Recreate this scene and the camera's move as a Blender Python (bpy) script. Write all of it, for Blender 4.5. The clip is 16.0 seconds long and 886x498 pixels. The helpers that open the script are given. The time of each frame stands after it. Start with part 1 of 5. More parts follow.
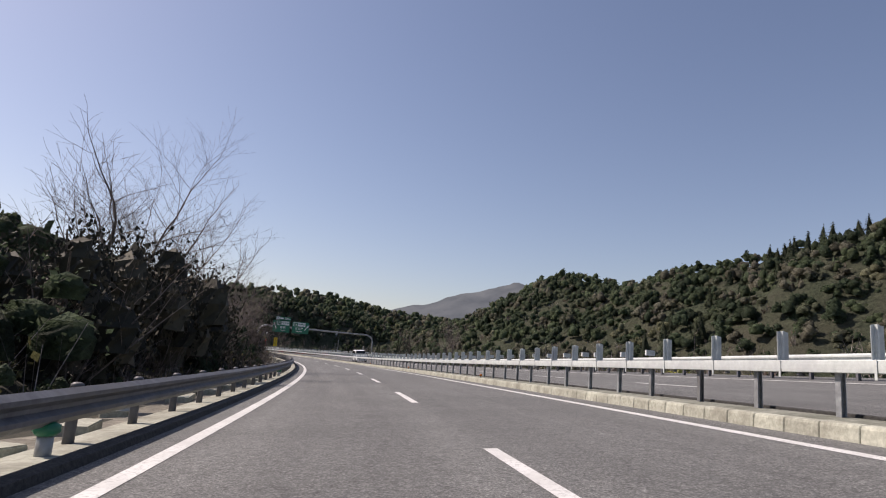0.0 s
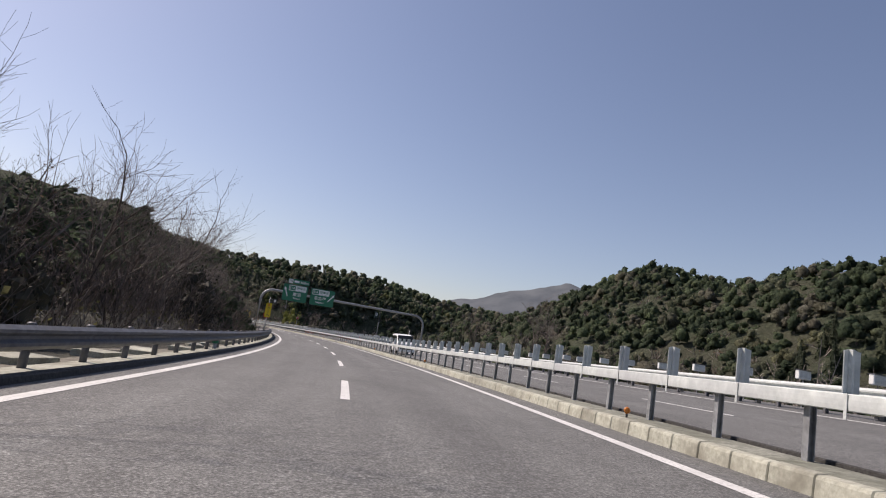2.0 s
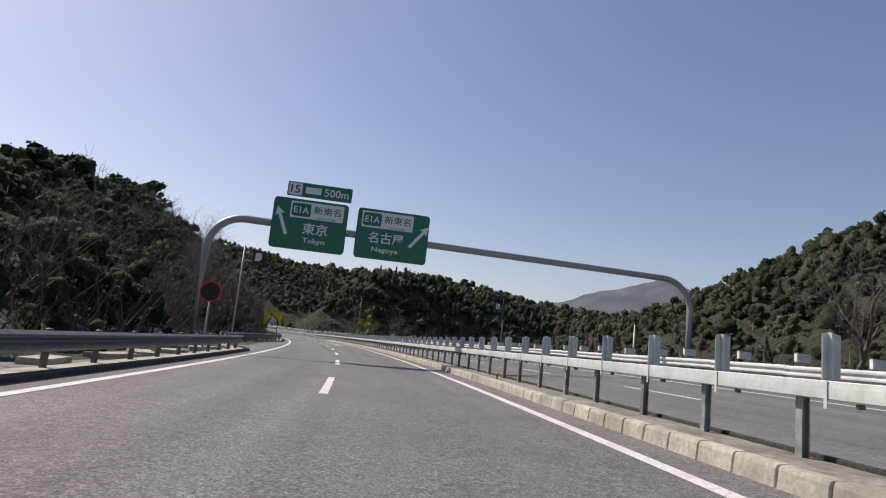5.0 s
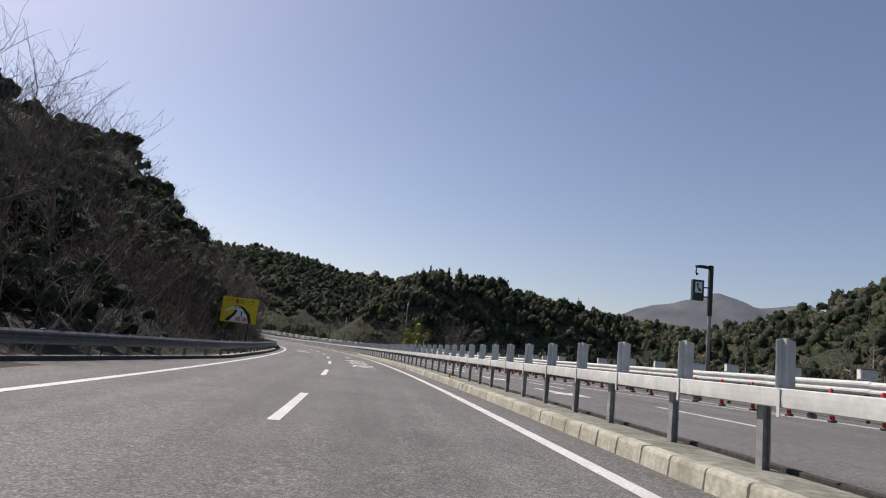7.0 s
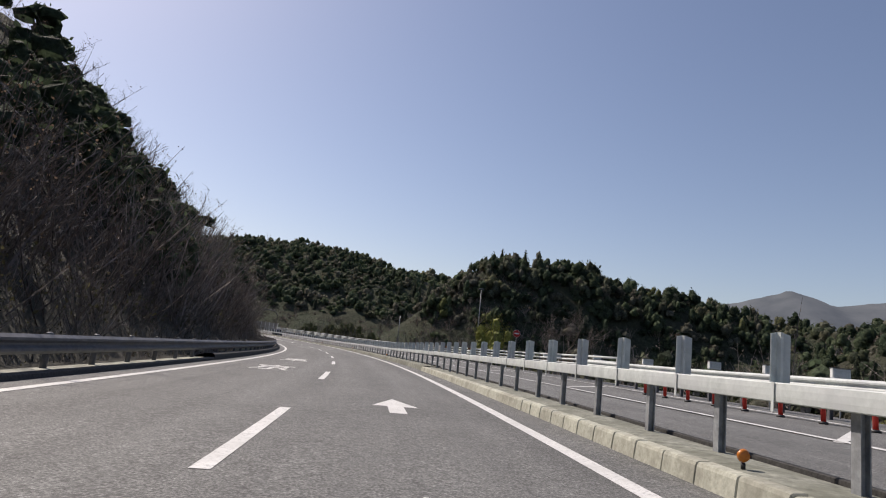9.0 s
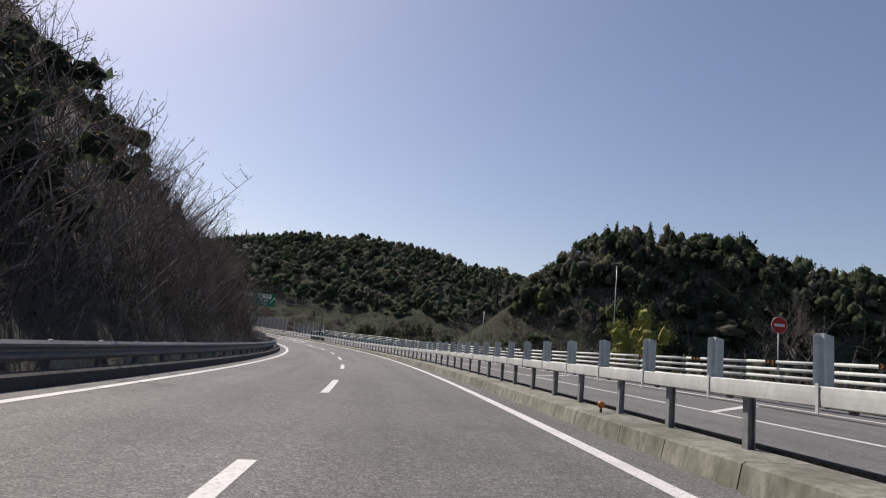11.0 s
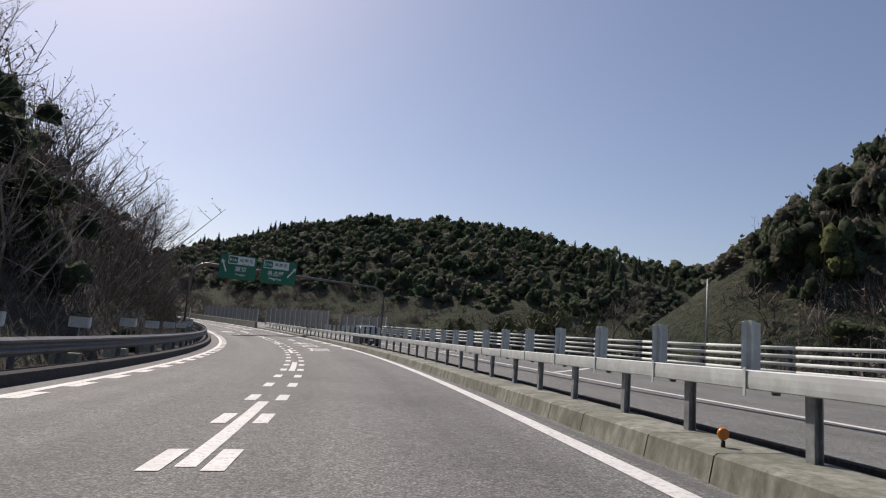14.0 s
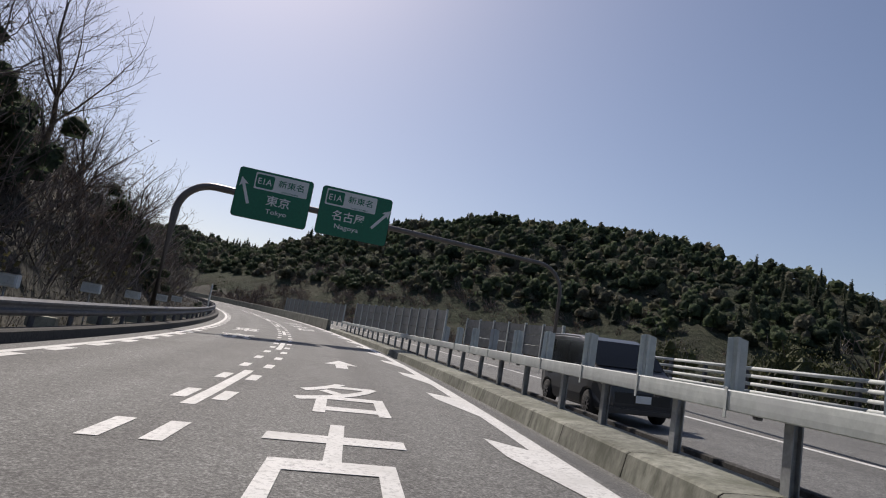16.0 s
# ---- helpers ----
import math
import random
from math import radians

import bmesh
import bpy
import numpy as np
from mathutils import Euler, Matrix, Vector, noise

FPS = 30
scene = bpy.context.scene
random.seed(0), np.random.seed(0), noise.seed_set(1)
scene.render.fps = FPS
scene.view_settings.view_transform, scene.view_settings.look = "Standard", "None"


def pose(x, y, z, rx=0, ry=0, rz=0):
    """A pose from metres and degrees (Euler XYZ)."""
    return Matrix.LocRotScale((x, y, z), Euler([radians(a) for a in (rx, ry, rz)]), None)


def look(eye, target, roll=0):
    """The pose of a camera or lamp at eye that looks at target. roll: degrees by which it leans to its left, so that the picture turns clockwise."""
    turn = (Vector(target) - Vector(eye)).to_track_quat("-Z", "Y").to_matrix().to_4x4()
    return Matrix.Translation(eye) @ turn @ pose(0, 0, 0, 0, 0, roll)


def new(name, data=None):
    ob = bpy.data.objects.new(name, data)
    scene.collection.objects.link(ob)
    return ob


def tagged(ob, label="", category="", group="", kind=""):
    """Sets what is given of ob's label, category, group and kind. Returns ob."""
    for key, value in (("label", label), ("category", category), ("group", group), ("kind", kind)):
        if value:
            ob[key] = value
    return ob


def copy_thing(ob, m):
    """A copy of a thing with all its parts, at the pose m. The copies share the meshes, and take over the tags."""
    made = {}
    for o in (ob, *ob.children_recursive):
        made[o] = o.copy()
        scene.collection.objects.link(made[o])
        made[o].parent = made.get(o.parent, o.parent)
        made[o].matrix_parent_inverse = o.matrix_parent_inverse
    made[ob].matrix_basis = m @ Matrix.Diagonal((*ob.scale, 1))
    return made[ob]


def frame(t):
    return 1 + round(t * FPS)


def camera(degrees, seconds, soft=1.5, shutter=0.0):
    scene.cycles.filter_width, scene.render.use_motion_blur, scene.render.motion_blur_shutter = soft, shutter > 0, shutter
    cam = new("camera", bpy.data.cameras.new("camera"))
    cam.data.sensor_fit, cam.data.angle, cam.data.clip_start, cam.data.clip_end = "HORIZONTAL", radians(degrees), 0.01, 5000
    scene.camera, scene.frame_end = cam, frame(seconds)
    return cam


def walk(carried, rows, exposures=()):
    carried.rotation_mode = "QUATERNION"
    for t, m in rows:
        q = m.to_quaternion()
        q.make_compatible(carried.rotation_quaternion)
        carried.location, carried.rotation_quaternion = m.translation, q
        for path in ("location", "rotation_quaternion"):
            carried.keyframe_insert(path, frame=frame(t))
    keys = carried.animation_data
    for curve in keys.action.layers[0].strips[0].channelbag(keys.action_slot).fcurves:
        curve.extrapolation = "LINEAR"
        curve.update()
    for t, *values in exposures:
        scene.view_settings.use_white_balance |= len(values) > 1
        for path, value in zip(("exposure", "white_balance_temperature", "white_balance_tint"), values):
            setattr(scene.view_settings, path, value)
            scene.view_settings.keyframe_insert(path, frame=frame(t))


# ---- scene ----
# the camera and its walk: seconds, way along the road, offset from its middle, yaw off the road, pitch, roll
LENS, EYE = 70.96, 0.995
BEND = (7e-05, 0.00127, 0.00233, 0.00189, 0.00161, 0.00189, 0.00242, 0.0032, 0.00553, 0.00354, 0.00385, 0.00321, 0.00256, 0.00192, 0.00128, 0.00064, 0.0)  # curvature every 41.6 m from -41.6 m
CLIMB = (-0.0137, -0.008, -0.0027, -0.0011, -0.0021, 0.0067, 0.0256, 0.0293, 0.025, 0.0174, 0.0089, 0.0004)  # every 62.4 m
BANK = (0.0968, 0.0182, 0.0228, 0.0642, 0.0518, 0.0461, 0.0439)  # every 114.4 m
ROWS = [
    (0, -15.639, -1.741, -8.281, 10.127, -4.217), (0.5, -5.222, -1.214, -8.677, 10.021, -6.889),
    (1, 5.068, -0.804, -8.796, 8.9, -10.047), (1.5, 15.077, -0.399, -8.273, 8.587, -9.742),
    (2, 24.957, -0.086, -7.47, 9.178, -8.757), (2.5, 34.939, 0.085, -7.422, 8.963, -9.64),
    (3, 45.055, 0.175, -6.787, 9.222, -7.548), (3.5, 55.25, 0.26, -6.844, 8.813, -5.956),
    (4, 65.323, 0.342, -6.843, 8.827, -5.177), (4.5, 75.372, 0.407, -6.868, 8.704, -5.766),
    (5, 85.386, 0.554, -6.829, 8.915, -5.902), (5.5, 95.332, 0.701, -6.79, 9.126, -6.038),
    (6, 105.246, 0.848, -6.751, 9.336, -6.175), (6.5, 115.166, 0.995, -6.712, 9.547, -6.311),
    (7, 125.131, 1.142, -6.673, 9.758, -6.447), (7.5, 135.083, 1.262, -6.457, 9.704, -6.983),
    (8, 145.129, 1.287, -6.36, 9.227, -6.199), (8.5, 155.395, 1.336, -5.986, 9.505, -6.22),
    (9, 165.661, 1.301, -5.719, 9.496, -6.116), (9.5, 176.071, 1.266, -5.452, 9.487, -6.012),
    (10, 186.509, 1.232, -5.184, 9.479, -5.907), (10.5, 196.857, 1.197, -4.917, 9.47, -5.803),
    (11, 207.001, 1.162, -4.65, 9.461, -5.699), (11.5, 217.137, 0.923, -4.442, 8.594, -1.906),
    (12, 227.006, 0.794, -4.885, 8.451, 0.2), (12.5, 236.604, 0.767, -6.043, 8.549, -1.225),
    (13, 245.919, 0.886, -6.717, 8.843, -3.821), (13.5, 254.987, 1.07, -7.014, 8.877, -4.221),
    (14, 263.984, 1.264, -7.285, 9.104, -4.738), (14.5, 272.672, 1.66, -7.591, 8.798, -7.397),
    (15, 281.314, 1.669, -7.856, 9.657, -10.904), (15.5, 289.985, 1.695, -7.447, 9.946, -10.405),
    (16, 298.725, 1.669, -7.183, 9.51, -9.747),
]
STEP = 1.0
SG = np.arange(-120.0, 700.0, STEP)


def spine():
    """The road's middle line: plan, height and heading at every step."""
    bend = np.interp(SG, -41.6 + 41.6 * np.arange(len(BEND)), BEND)
    bend[SG < -41.6] = 0.0
    climb = np.interp(SG, -41.6 + 62.4 * np.arange(len(CLIMB)), CLIMB)
    turn = np.concatenate([[0], np.cumsum((bend[1:] + bend[:-1]) / 2 * STEP)])
    turn -= np.interp(0, SG, turn)
    mid = (turn[1:] + turn[:-1]) / 2
    sx = np.concatenate([[0], np.cumsum(-np.sin(mid) * STEP)])
    sy = np.concatenate([[0], np.cumsum(np.cos(mid) * STEP)])
    sz = np.concatenate([[0], np.cumsum((climb[1:] + climb[:-1]) / 2 * STEP)])
    return [v - np.interp(0, SG, v) for v in (sx, sy, sz)] + [turn]


SX, SY, SZ, SH = spine()
BN = -41.6 + 114.4 * np.arange(len(BANK))
SAG_S, SAG = (200, 215, 240, 262, 280, 300, 320, 400), (0.0, 0.05, 0.06, 0.13, 0.18, 0.15, 0.16, 0.1)  # dip of the median along the last bend


def on(s, d, up=0.0):
    """World place: s metres along the road, d to the right of its middle, up over its surface."""
    h = np.interp(s, SG, SH)
    sag = np.interp(s, SAG_S, SAG) * (np.interp(d, [3.75, 4.3], [0, 1]) + 0.05 * max(0.0, d - 5.7))
    return Vector((np.interp(s, SG, SX) + math.cos(h) * d, np.interp(s, SG, SY) + math.sin(h) * d,
                   np.interp(s, SG, SZ) + np.interp(s, BN, BANK) * d + np.interp(s, [110, 190], [0.047, 0.0]) * max(0.0, d - 5.7) - sag + up))


def turn_at(s):
    return math.degrees(np.interp(s, SG, SH))


def eye_pose(s, d, yaw, pitch, roll):
    p = on(s, d)
    return pose(p.x, p.y, p.z + EYE * math.cos(radians(roll)), 90 + pitch, roll, turn_at(s) + yaw)


cam = camera(LENS, 16.0, soft=1.1)
walk(cam, [(t, eye_pose(*row)) for t, *row in ROWS],
     [(0, 0.5, 7200, 24), (4.5, 0.46, 7080, 23), (8, 0.43, 7080, 21), (11, 0.38, 7020, 20.5), (13.5, 0.35, 7020, 20.5), (16, 0.15, 6920, 19)])

# world, sun and exposure
SUN_AZ, SUN_EL = 62.0, 47.0  # degrees to the left of the first heading, and up
to_sun = Vector((-math.sin(radians(SUN_AZ)) * math.cos(radians(SUN_EL)),
                 math.cos(radians(SUN_AZ)) * math.cos(radians(SUN_EL)), math.sin(radians(SUN_EL))))
world = bpy.data.worlds.new("sky")
scene.world = world
world.use_nodes = True
wn = world.node_tree.nodes
sky = wn.new("ShaderNodeTexSky")
sky.sky_type, sky.sun_disc = "NISHITA", False
sky.sun_elevation, sky.sun_rotation = radians(SUN_EL), radians(-SUN_AZ)
sky.air_density, sky.dust_density, sky.ozone_density = 1.0, 1.0, 2.0
wn["Background"].inputs[1].default_value = 0.085
world.node_tree.links.new(sky.outputs[0], wn["Background"].inputs[0])
lamp = bpy.data.lights.new("sun", "SUN")
lamp.energy, lamp.angle, lamp.color = 3.6, radians(0.53), (0.98, 0.965, 0.885)
sun = new("sun", lamp)
sun.matrix_world = look((0, 0, 0), -to_sun)


# materials
def shader(name, rough=0.8, metal=0.0, spec=0.5):
    m = bpy.data.materials.new(name)
    m.use_nodes = True
    b = m.node_tree.nodes["Principled BSDF"]
    b.inputs["Roughness"].default_value, b.inputs["Metallic"].default_value = rough, metal
    b.inputs["Specular IOR Level"].default_value = spec
    return m, m.node_tree.nodes, m.node_tree.links, b


def noise_at(nodes, links, scale, detail=4.0, rough=0.6, stretch=None, seed=0.0):
    """A noise texture in world metres (scale per metre)."""
    geo, mp, tex = nodes.new("ShaderNodeNewGeometry"), nodes.new("ShaderNodeMapping"), nodes.new("ShaderNodeTexNoise")
    links.new(geo.outputs["Position"], mp.inputs[0])
    mp.inputs["Location"].default_value = (seed, seed * 1.7, seed * 0.3)
    if stretch:
        mp.inputs["Scale"].default_value = stretch
    links.new(mp.outputs[0], tex.inputs["Vector"])
    tex.inputs["Scale"].default_value, tex.inputs["Detail"].default_value, tex.inputs["Roughness"].default_value = scale, detail, rough
    return tex.outputs["Fac"]


def ramp(nodes, links, fac, stops):
    r = nodes.new("ShaderNodeValToRGB")
    while len(r.color_ramp.elements) < len(stops):
        r.color_ramp.elements.new(0.5)
    for e, (p, c) in zip(r.color_ramp.elements, stops):
        e.position, e.color = p, (*c, 1) if len(c) == 3 else c
    links.new(fac, r.inputs[0])
    return r.outputs[0]


def mixed(nodes, links, fac, a, b, how="MIX"):
    m = nodes.new("ShaderNodeMix")
    m.data_type, m.blend_type = "RGBA", how
    for sock, v in ((m.inputs[0], fac), (m.inputs[6], a), (m.inputs[7], b)):
        if isinstance(v, (int, float)):
            sock.default_value = v
        elif isinstance(v, tuple):
            sock.default_value = (*v, 1)
        else:
            links.new(v, sock)
    return m.outputs[2]


def bump(nodes, links, b, fac, strength, dist):
    n = nodes.new("ShaderNodeBump")
    n.inputs["Strength"].default_value, n.inputs["Distance"].default_value = strength, dist
    links.new(fac, n.inputs["Height"])
    links.new(n.outputs[0], b.inputs["Normal"])


def speckled(name, dark, light, scale, rough=0.8, metal=0.0, big=0.35, lo=0.35, hi=0.65, bumped=0.3, dist=0.01, stain=None, stretch=None, each=0.0, spec=0.5):
    """A surface of two tones in fine grain, with a broader stain over it, and a shift from piece to piece."""
    m, n, l, b = shader(name, rough, metal, spec)
    fine = noise_at(n, l, scale, 6, 0.7, stretch)
    col = ramp(n, l, fine, [(lo, dark), (hi, light)])
    if stain:
        wide = noise_at(n, l, big, 5, 0.65, seed=7.0)
        f = ramp(n, l, wide, [(0.42, (0, 0, 0)), (0.72, (1, 1, 1))])
        col = mixed(n, l, f, col, stain)
    if each:
        info, hs = n.new("ShaderNodeObjectInfo"), n.new("ShaderNodeHueSaturation")
        mr = n.new("ShaderNodeMapRange")
        l.new(info.outputs["Random"], mr.inputs[0])
        mr.inputs[3].default_value, mr.inputs[4].default_value = 1 - each, 1 + each
        l.new(mr.outputs[0], hs.inputs["Value"])
        l.new(col, hs.inputs["Color"])
        col = hs.outputs[0]
    l.new(col, b.inputs["Base Color"])
    if bumped:
        bump(n, l, b, fine, bumped, dist)
    return m


def islands(name, tones, rough=0.75, fine=2.0, trans=0.0, spec=0.3):
    """Leaves, crowns or twigs: a tone for each loose piece, with a little grain."""
    m, n, l, b = shader(name, rough, 0, spec)
    geo = n.new("ShaderNodeNewGeometry")
    k = len(tones) - 1
    col = ramp(n, l, geo.outputs["Random Per Island"], [(i / k, c) for i, c in enumerate(tones)])
    g = noise_at(n, l, fine, 3, 0.6)
    f = ramp(n, l, g, [(0.3, (0.55, 0.55, 0.55)), (0.7, (1.25, 1.25, 1.25))])
    col = mixed(n, l, 1.0, col, f, "MULTIPLY")
    l.new(col, b.inputs["Base Color"])
    return m


def plain(name, c, rough=0.5, metal=0.0, grain=0.12, scale=9.0, spec=0.5):
    return speckled(name, tuple(v * (1 - grain) for v in c), tuple(min(1, v * (1 + grain)) for v in c), scale, rough, metal, bumped=0.0, spec=spec)


def asphalt():
    """Chippings at three sizes, worn wheel tracks and tar stains that follow the road."""
    m, n, l, b = shader("asphalt", 0.82)
    chips = noise_at(n, l, 42.0, 3, 0.75)
    coarse = noise_at(n, l, 11.0, 4, 0.7, seed=3.0)
    col = ramp(n, l, chips, [(0.32, (0.038, 0.039, 0.0375)), (0.5, (0.114, 0.116, 0.112)), (0.68, (0.275, 0.28, 0.27))])
    col = mixed(n, l, 1.0, col, ramp(n, l, coarse, [(0.3, (0.66, 0.66, 0.66)), (0.7, (1.3, 1.3, 1.3))]), "MULTIPLY")
    at, mp, tex = n.new("ShaderNodeAttribute"), n.new("ShaderNodeMapping"), n.new("ShaderNodeTexNoise")
    at.attribute_name = "along"
    l.new(at.outputs["Vector"], mp.inputs[0])
    mp.inputs["Scale"].default_value = (0.035, 1.1, 1)
    l.new(mp.outputs[0], tex.inputs["Vector"])
    tex.inputs["Scale"].default_value, tex.inputs["Detail"].default_value = 1.0, 5
    col = mixed(n, l, 1.0, col, ramp(n, l, tex.outputs["Fac"], [(0.3, (0.78, 0.77, 0.77)), (0.7, (1.16, 1.16, 1.15))]), "MULTIPLY")
    stain = noise_at(n, l, 0.35, 6, 0.7, seed=11.0)
    col = mixed(n, l, 1.0, col, ramp(n, l, stain, [(0.3, (0.8, 0.8, 0.8)), (0.55, (1.05, 1.05, 1.05))]), "MULTIPLY")
    l.new(col, b.inputs["Base Color"])
    bump(n, l, b, chips, 0.55, 0.012)
    return m


ASPHALT = asphalt()
PAINT = speckled("road_paint", (0.24, 0.24, 0.235), (0.66, 0.66, 0.64), 22.0, 0.7, lo=0.3, hi=0.5, bumped=0.3, dist=0.005, big=1.4, stain=(0.5, 0.5, 0.48))
CONCRETE = speckled("concrete", (0.3, 0.305, 0.25), (0.5, 0.505, 0.42), 14.0, 0.9, bumped=0.3, dist=0.006, big=1.3, stain=(0.2, 0.19, 0.15), each=0.1)
OLD_CONCRETE = speckled("weathered_concrete", (0.12, 0.124, 0.1), (0.3, 0.305, 0.255), 7.0, 0.92, bumped=0.3, dist=0.005, big=1.1, stain=(0.095, 0.1, 0.07), stretch=(1, 1, 0.35), each=0.14)
DARK_KERB = speckled("dirty_kerb_asphalt", (0.018, 0.018, 0.017), (0.06, 0.058, 0.055), 18.0, 0.9, bumped=0.5, dist=0.02)
GALV = speckled("galvanised_steel", (0.45, 0.49, 0.475), (0.61, 0.65, 0.63), 6.0, 0.68, 0.0, bumped=0.08, dist=0.003, big=0.8, stain=(0.42, 0.44, 0.45))
# dull old steel, darkened further so the colour carries the rail's shaded side
GALV_OLD_SHADED = speckled("dull_shaded_galvanised_steel", (0.075, 0.078, 0.09), (0.145, 0.15, 0.163), 5.0, 0.6, 0.1, bumped=0.1, dist=0.004, big=0.7, stain=(0.12, 0.115, 0.11))
VERGE = speckled("gravel_verge", (0.11, 0.1, 0.08), (0.29, 0.27, 0.225), 7.0, 0.95, bumped=0.6, dist=0.03, big=0.5, stain=(0.1, 0.09, 0.065))
# leaf litter darkened below its own tone to stand in for understorey shade
GROUND = speckled("shade_darkened_leaf_litter", (0.014, 0.013, 0.009), (0.042, 0.038, 0.024), 2.2, 0.95, bumped=0.8, dist=0.1, big=0.06, stain=(0.024, 0.028, 0.015))
POST_STEEL = speckled("weathered_post_steel", (0.2, 0.21, 0.22), (0.38, 0.4, 0.41), 6.0, 0.6, 0.3, bumped=0.1, dist=0.003, big=0.8, stain=(0.14, 0.14, 0.14))
SIGN_GREEN = plain("sign_green", (0.004, 0.16, 0.085), 0.45)
SIGN_WHITE = plain("sign_white", (0.75, 0.77, 0.75), 0.5, grain=0.05)
YELLOW = plain("sign_yellow", (0.68, 0.5, 0.015), 0.5)
BLACK = plain("black_paint", (0.02, 0.02, 0.02), 0.5)
RED = plain("red_paint", (0.55, 0.03, 0.02), 0.5)
GREY_POLE = plain("painted_steel_pole", (0.32, 0.33, 0.33), 0.45, 0.3)
# grey steel pulled dark, so part of the backlit shading sits in its colour
BACKLIT_POLE = plain("backlit_steel_pole", (0.15, 0.135, 0.125), 0.4, 0.3)


# building blocks
def mesh_of(name, verts, faces, mat, smooth=False):
    me = bpy.data.meshes.new(name)
    me.from_pydata([tuple(v) for v in verts], [], faces)
    for m in mat if isinstance(mat, (list, tuple)) else [mat]:
        me.materials.append(m)
    if smooth:
        me.polygons.foreach_set("use_smooth", [True] * len(me.polygons))
    me.update()
    return me


def part(name, me, parent=None, m=None, label=""):
    ob = new(name, me)
    ob.parent = parent
    if m is not None:
        ob.matrix_basis = m
    return tagged(ob, label)


def thing(name, label, category, group="", kind="", at=None):
    ob = new(name)
    if at is not None:
        ob.matrix_basis = at
    return tagged(ob, label, category, group, kind)


def place(s, d, up=0.0, spin=0.0):
    """An upright pose on the road's frame, x to the right, y along the road."""
    p = on(s, d, up)
    return Matrix.Translation(p) @ pose(0, 0, 0, 0, 0, turn_at(s) + spin)


def bay(s):
    """How far the near guardrail steps back round the lay-by."""
    return np.interp(s, [117, 126, 139, 154], [0.0, 2.4, 2.4, 0.0])


def ribbon(name, profile, s0, s1, mat, step=2.0, closed=False, smooth=False, shift=None):
    """A profile of (offset, height) swept along the road; shift: a sidestep that changes along it."""
    ss = np.linspace(s0, s1, max(2, int(round((s1 - s0) / step)) + 1))
    verts, faces, k = [], [], len(profile)
    for s in ss:
        for d, up in profile:
            verts.append(on(s, d + (shift(s) if shift else 0.0), up))
    for i in range(len(ss) - 1):
        for j in range(k if closed else k - 1):
            a, b = i * k + j, i * k + (j + 1) % k
            faces.append((a, b, b + k, a + k))
    if closed:
        faces.append(tuple(range(k))[::-1])
        faces.append(tuple(range((len(ss) - 1) * k, len(ss) * k)))
    me = mesh_of(name, verts, faces, mat, smooth)
    if mat is ASPHALT:
        me.attributes.new("along", "FLOAT_VECTOR", "POINT").data.foreach_set("vector", [v for s in ss for d, up in profile for v in (s, d, 0.0)])
    return me


def box_mesh(name, x0, x1, y0, y1, z0, z1, mat, bevel=0.0):
    bm = bmesh.new()
    bmesh.ops.create_cube(bm, size=1, matrix=Matrix.LocRotScale(((x0 + x1) / 2, (y0 + y1) / 2, (z0 + z1) / 2), None, (x1 - x0, y1 - y0, z1 - z0)))
    if bevel:
        bmesh.ops.bevel(bm, geom=bm.edges[:], offset=bevel, segments=2, affect="EDGES")
    me = bpy.data.meshes.new(name)
    bm.to_mesh(me)
    bm.free()
    me.materials.append(mat)
    return me


def tube(name, path, radii, mat, sides=8, caps=True):
    """A round bar along a path of points; radii: one for each point."""
    verts, faces = [], []
    pts = [Vector(p) for p in path]
    ref = Vector((0, 0, 1)) if abs((pts[-1] - pts[0]).normalized().z) < 0.9 else Vector((1, 0, 0))
    for i, p in enumerate(pts):
        t = (pts[min(i + 1, len(pts) - 1)] - pts[max(i - 1, 0)]).normalized()
        u = t.cross(ref)
        u = u.normalized() if u.length > 1e-4 else t.orthogonal().normalized()
        w = t.cross(u)
        for j in range(sides):
            a = 2 * math.pi * j / sides
            verts.append(p + (u * math.cos(a) + w * math.sin(a)) * radii[i])
    for i in range(len(pts) - 1):
        for j in range(sides):
            a, b = i * sides + j, i * sides + (j + 1) % sides
            faces.append((a, b, b + sides, a + sides))
    if caps:
        faces += [tuple(range(sides))[::-1], tuple(range((len(pts) - 1) * sides, len(pts) * sides))]
    return mesh_of(name, verts, faces, mat, True)


def plate(name, outline, y0, y1, mat):
    """A flat outline (x, z), thick from y0 to y1."""
    k = len(outline)
    verts = [(x, y0, z) for x, z in outline] + [(x, y1, z) for x, z in outline]
    faces = [tuple(range(k)), tuple(range(2 * k - 1, k - 1, -1))] + [(i, i + k, (i + 1) % k + k, (i + 1) % k) for i in range(k)]
    return mesh_of(name, verts, faces, mat)


def rounded(x0, x1, z0, z1, r, n=4):
    out = []
    for cx, cz, a0 in ((x1 - r, z0 + r, -90), (x1 - r, z1 - r, 0), (x0 + r, z1 - r, 90), (x0 + r, z0 + r, 180)):
        for i in range(n + 1):
            a = radians(a0 + 90 * i / n)
            out.append((cx + r * math.cos(a), cz + r * math.sin(a)))
    return out


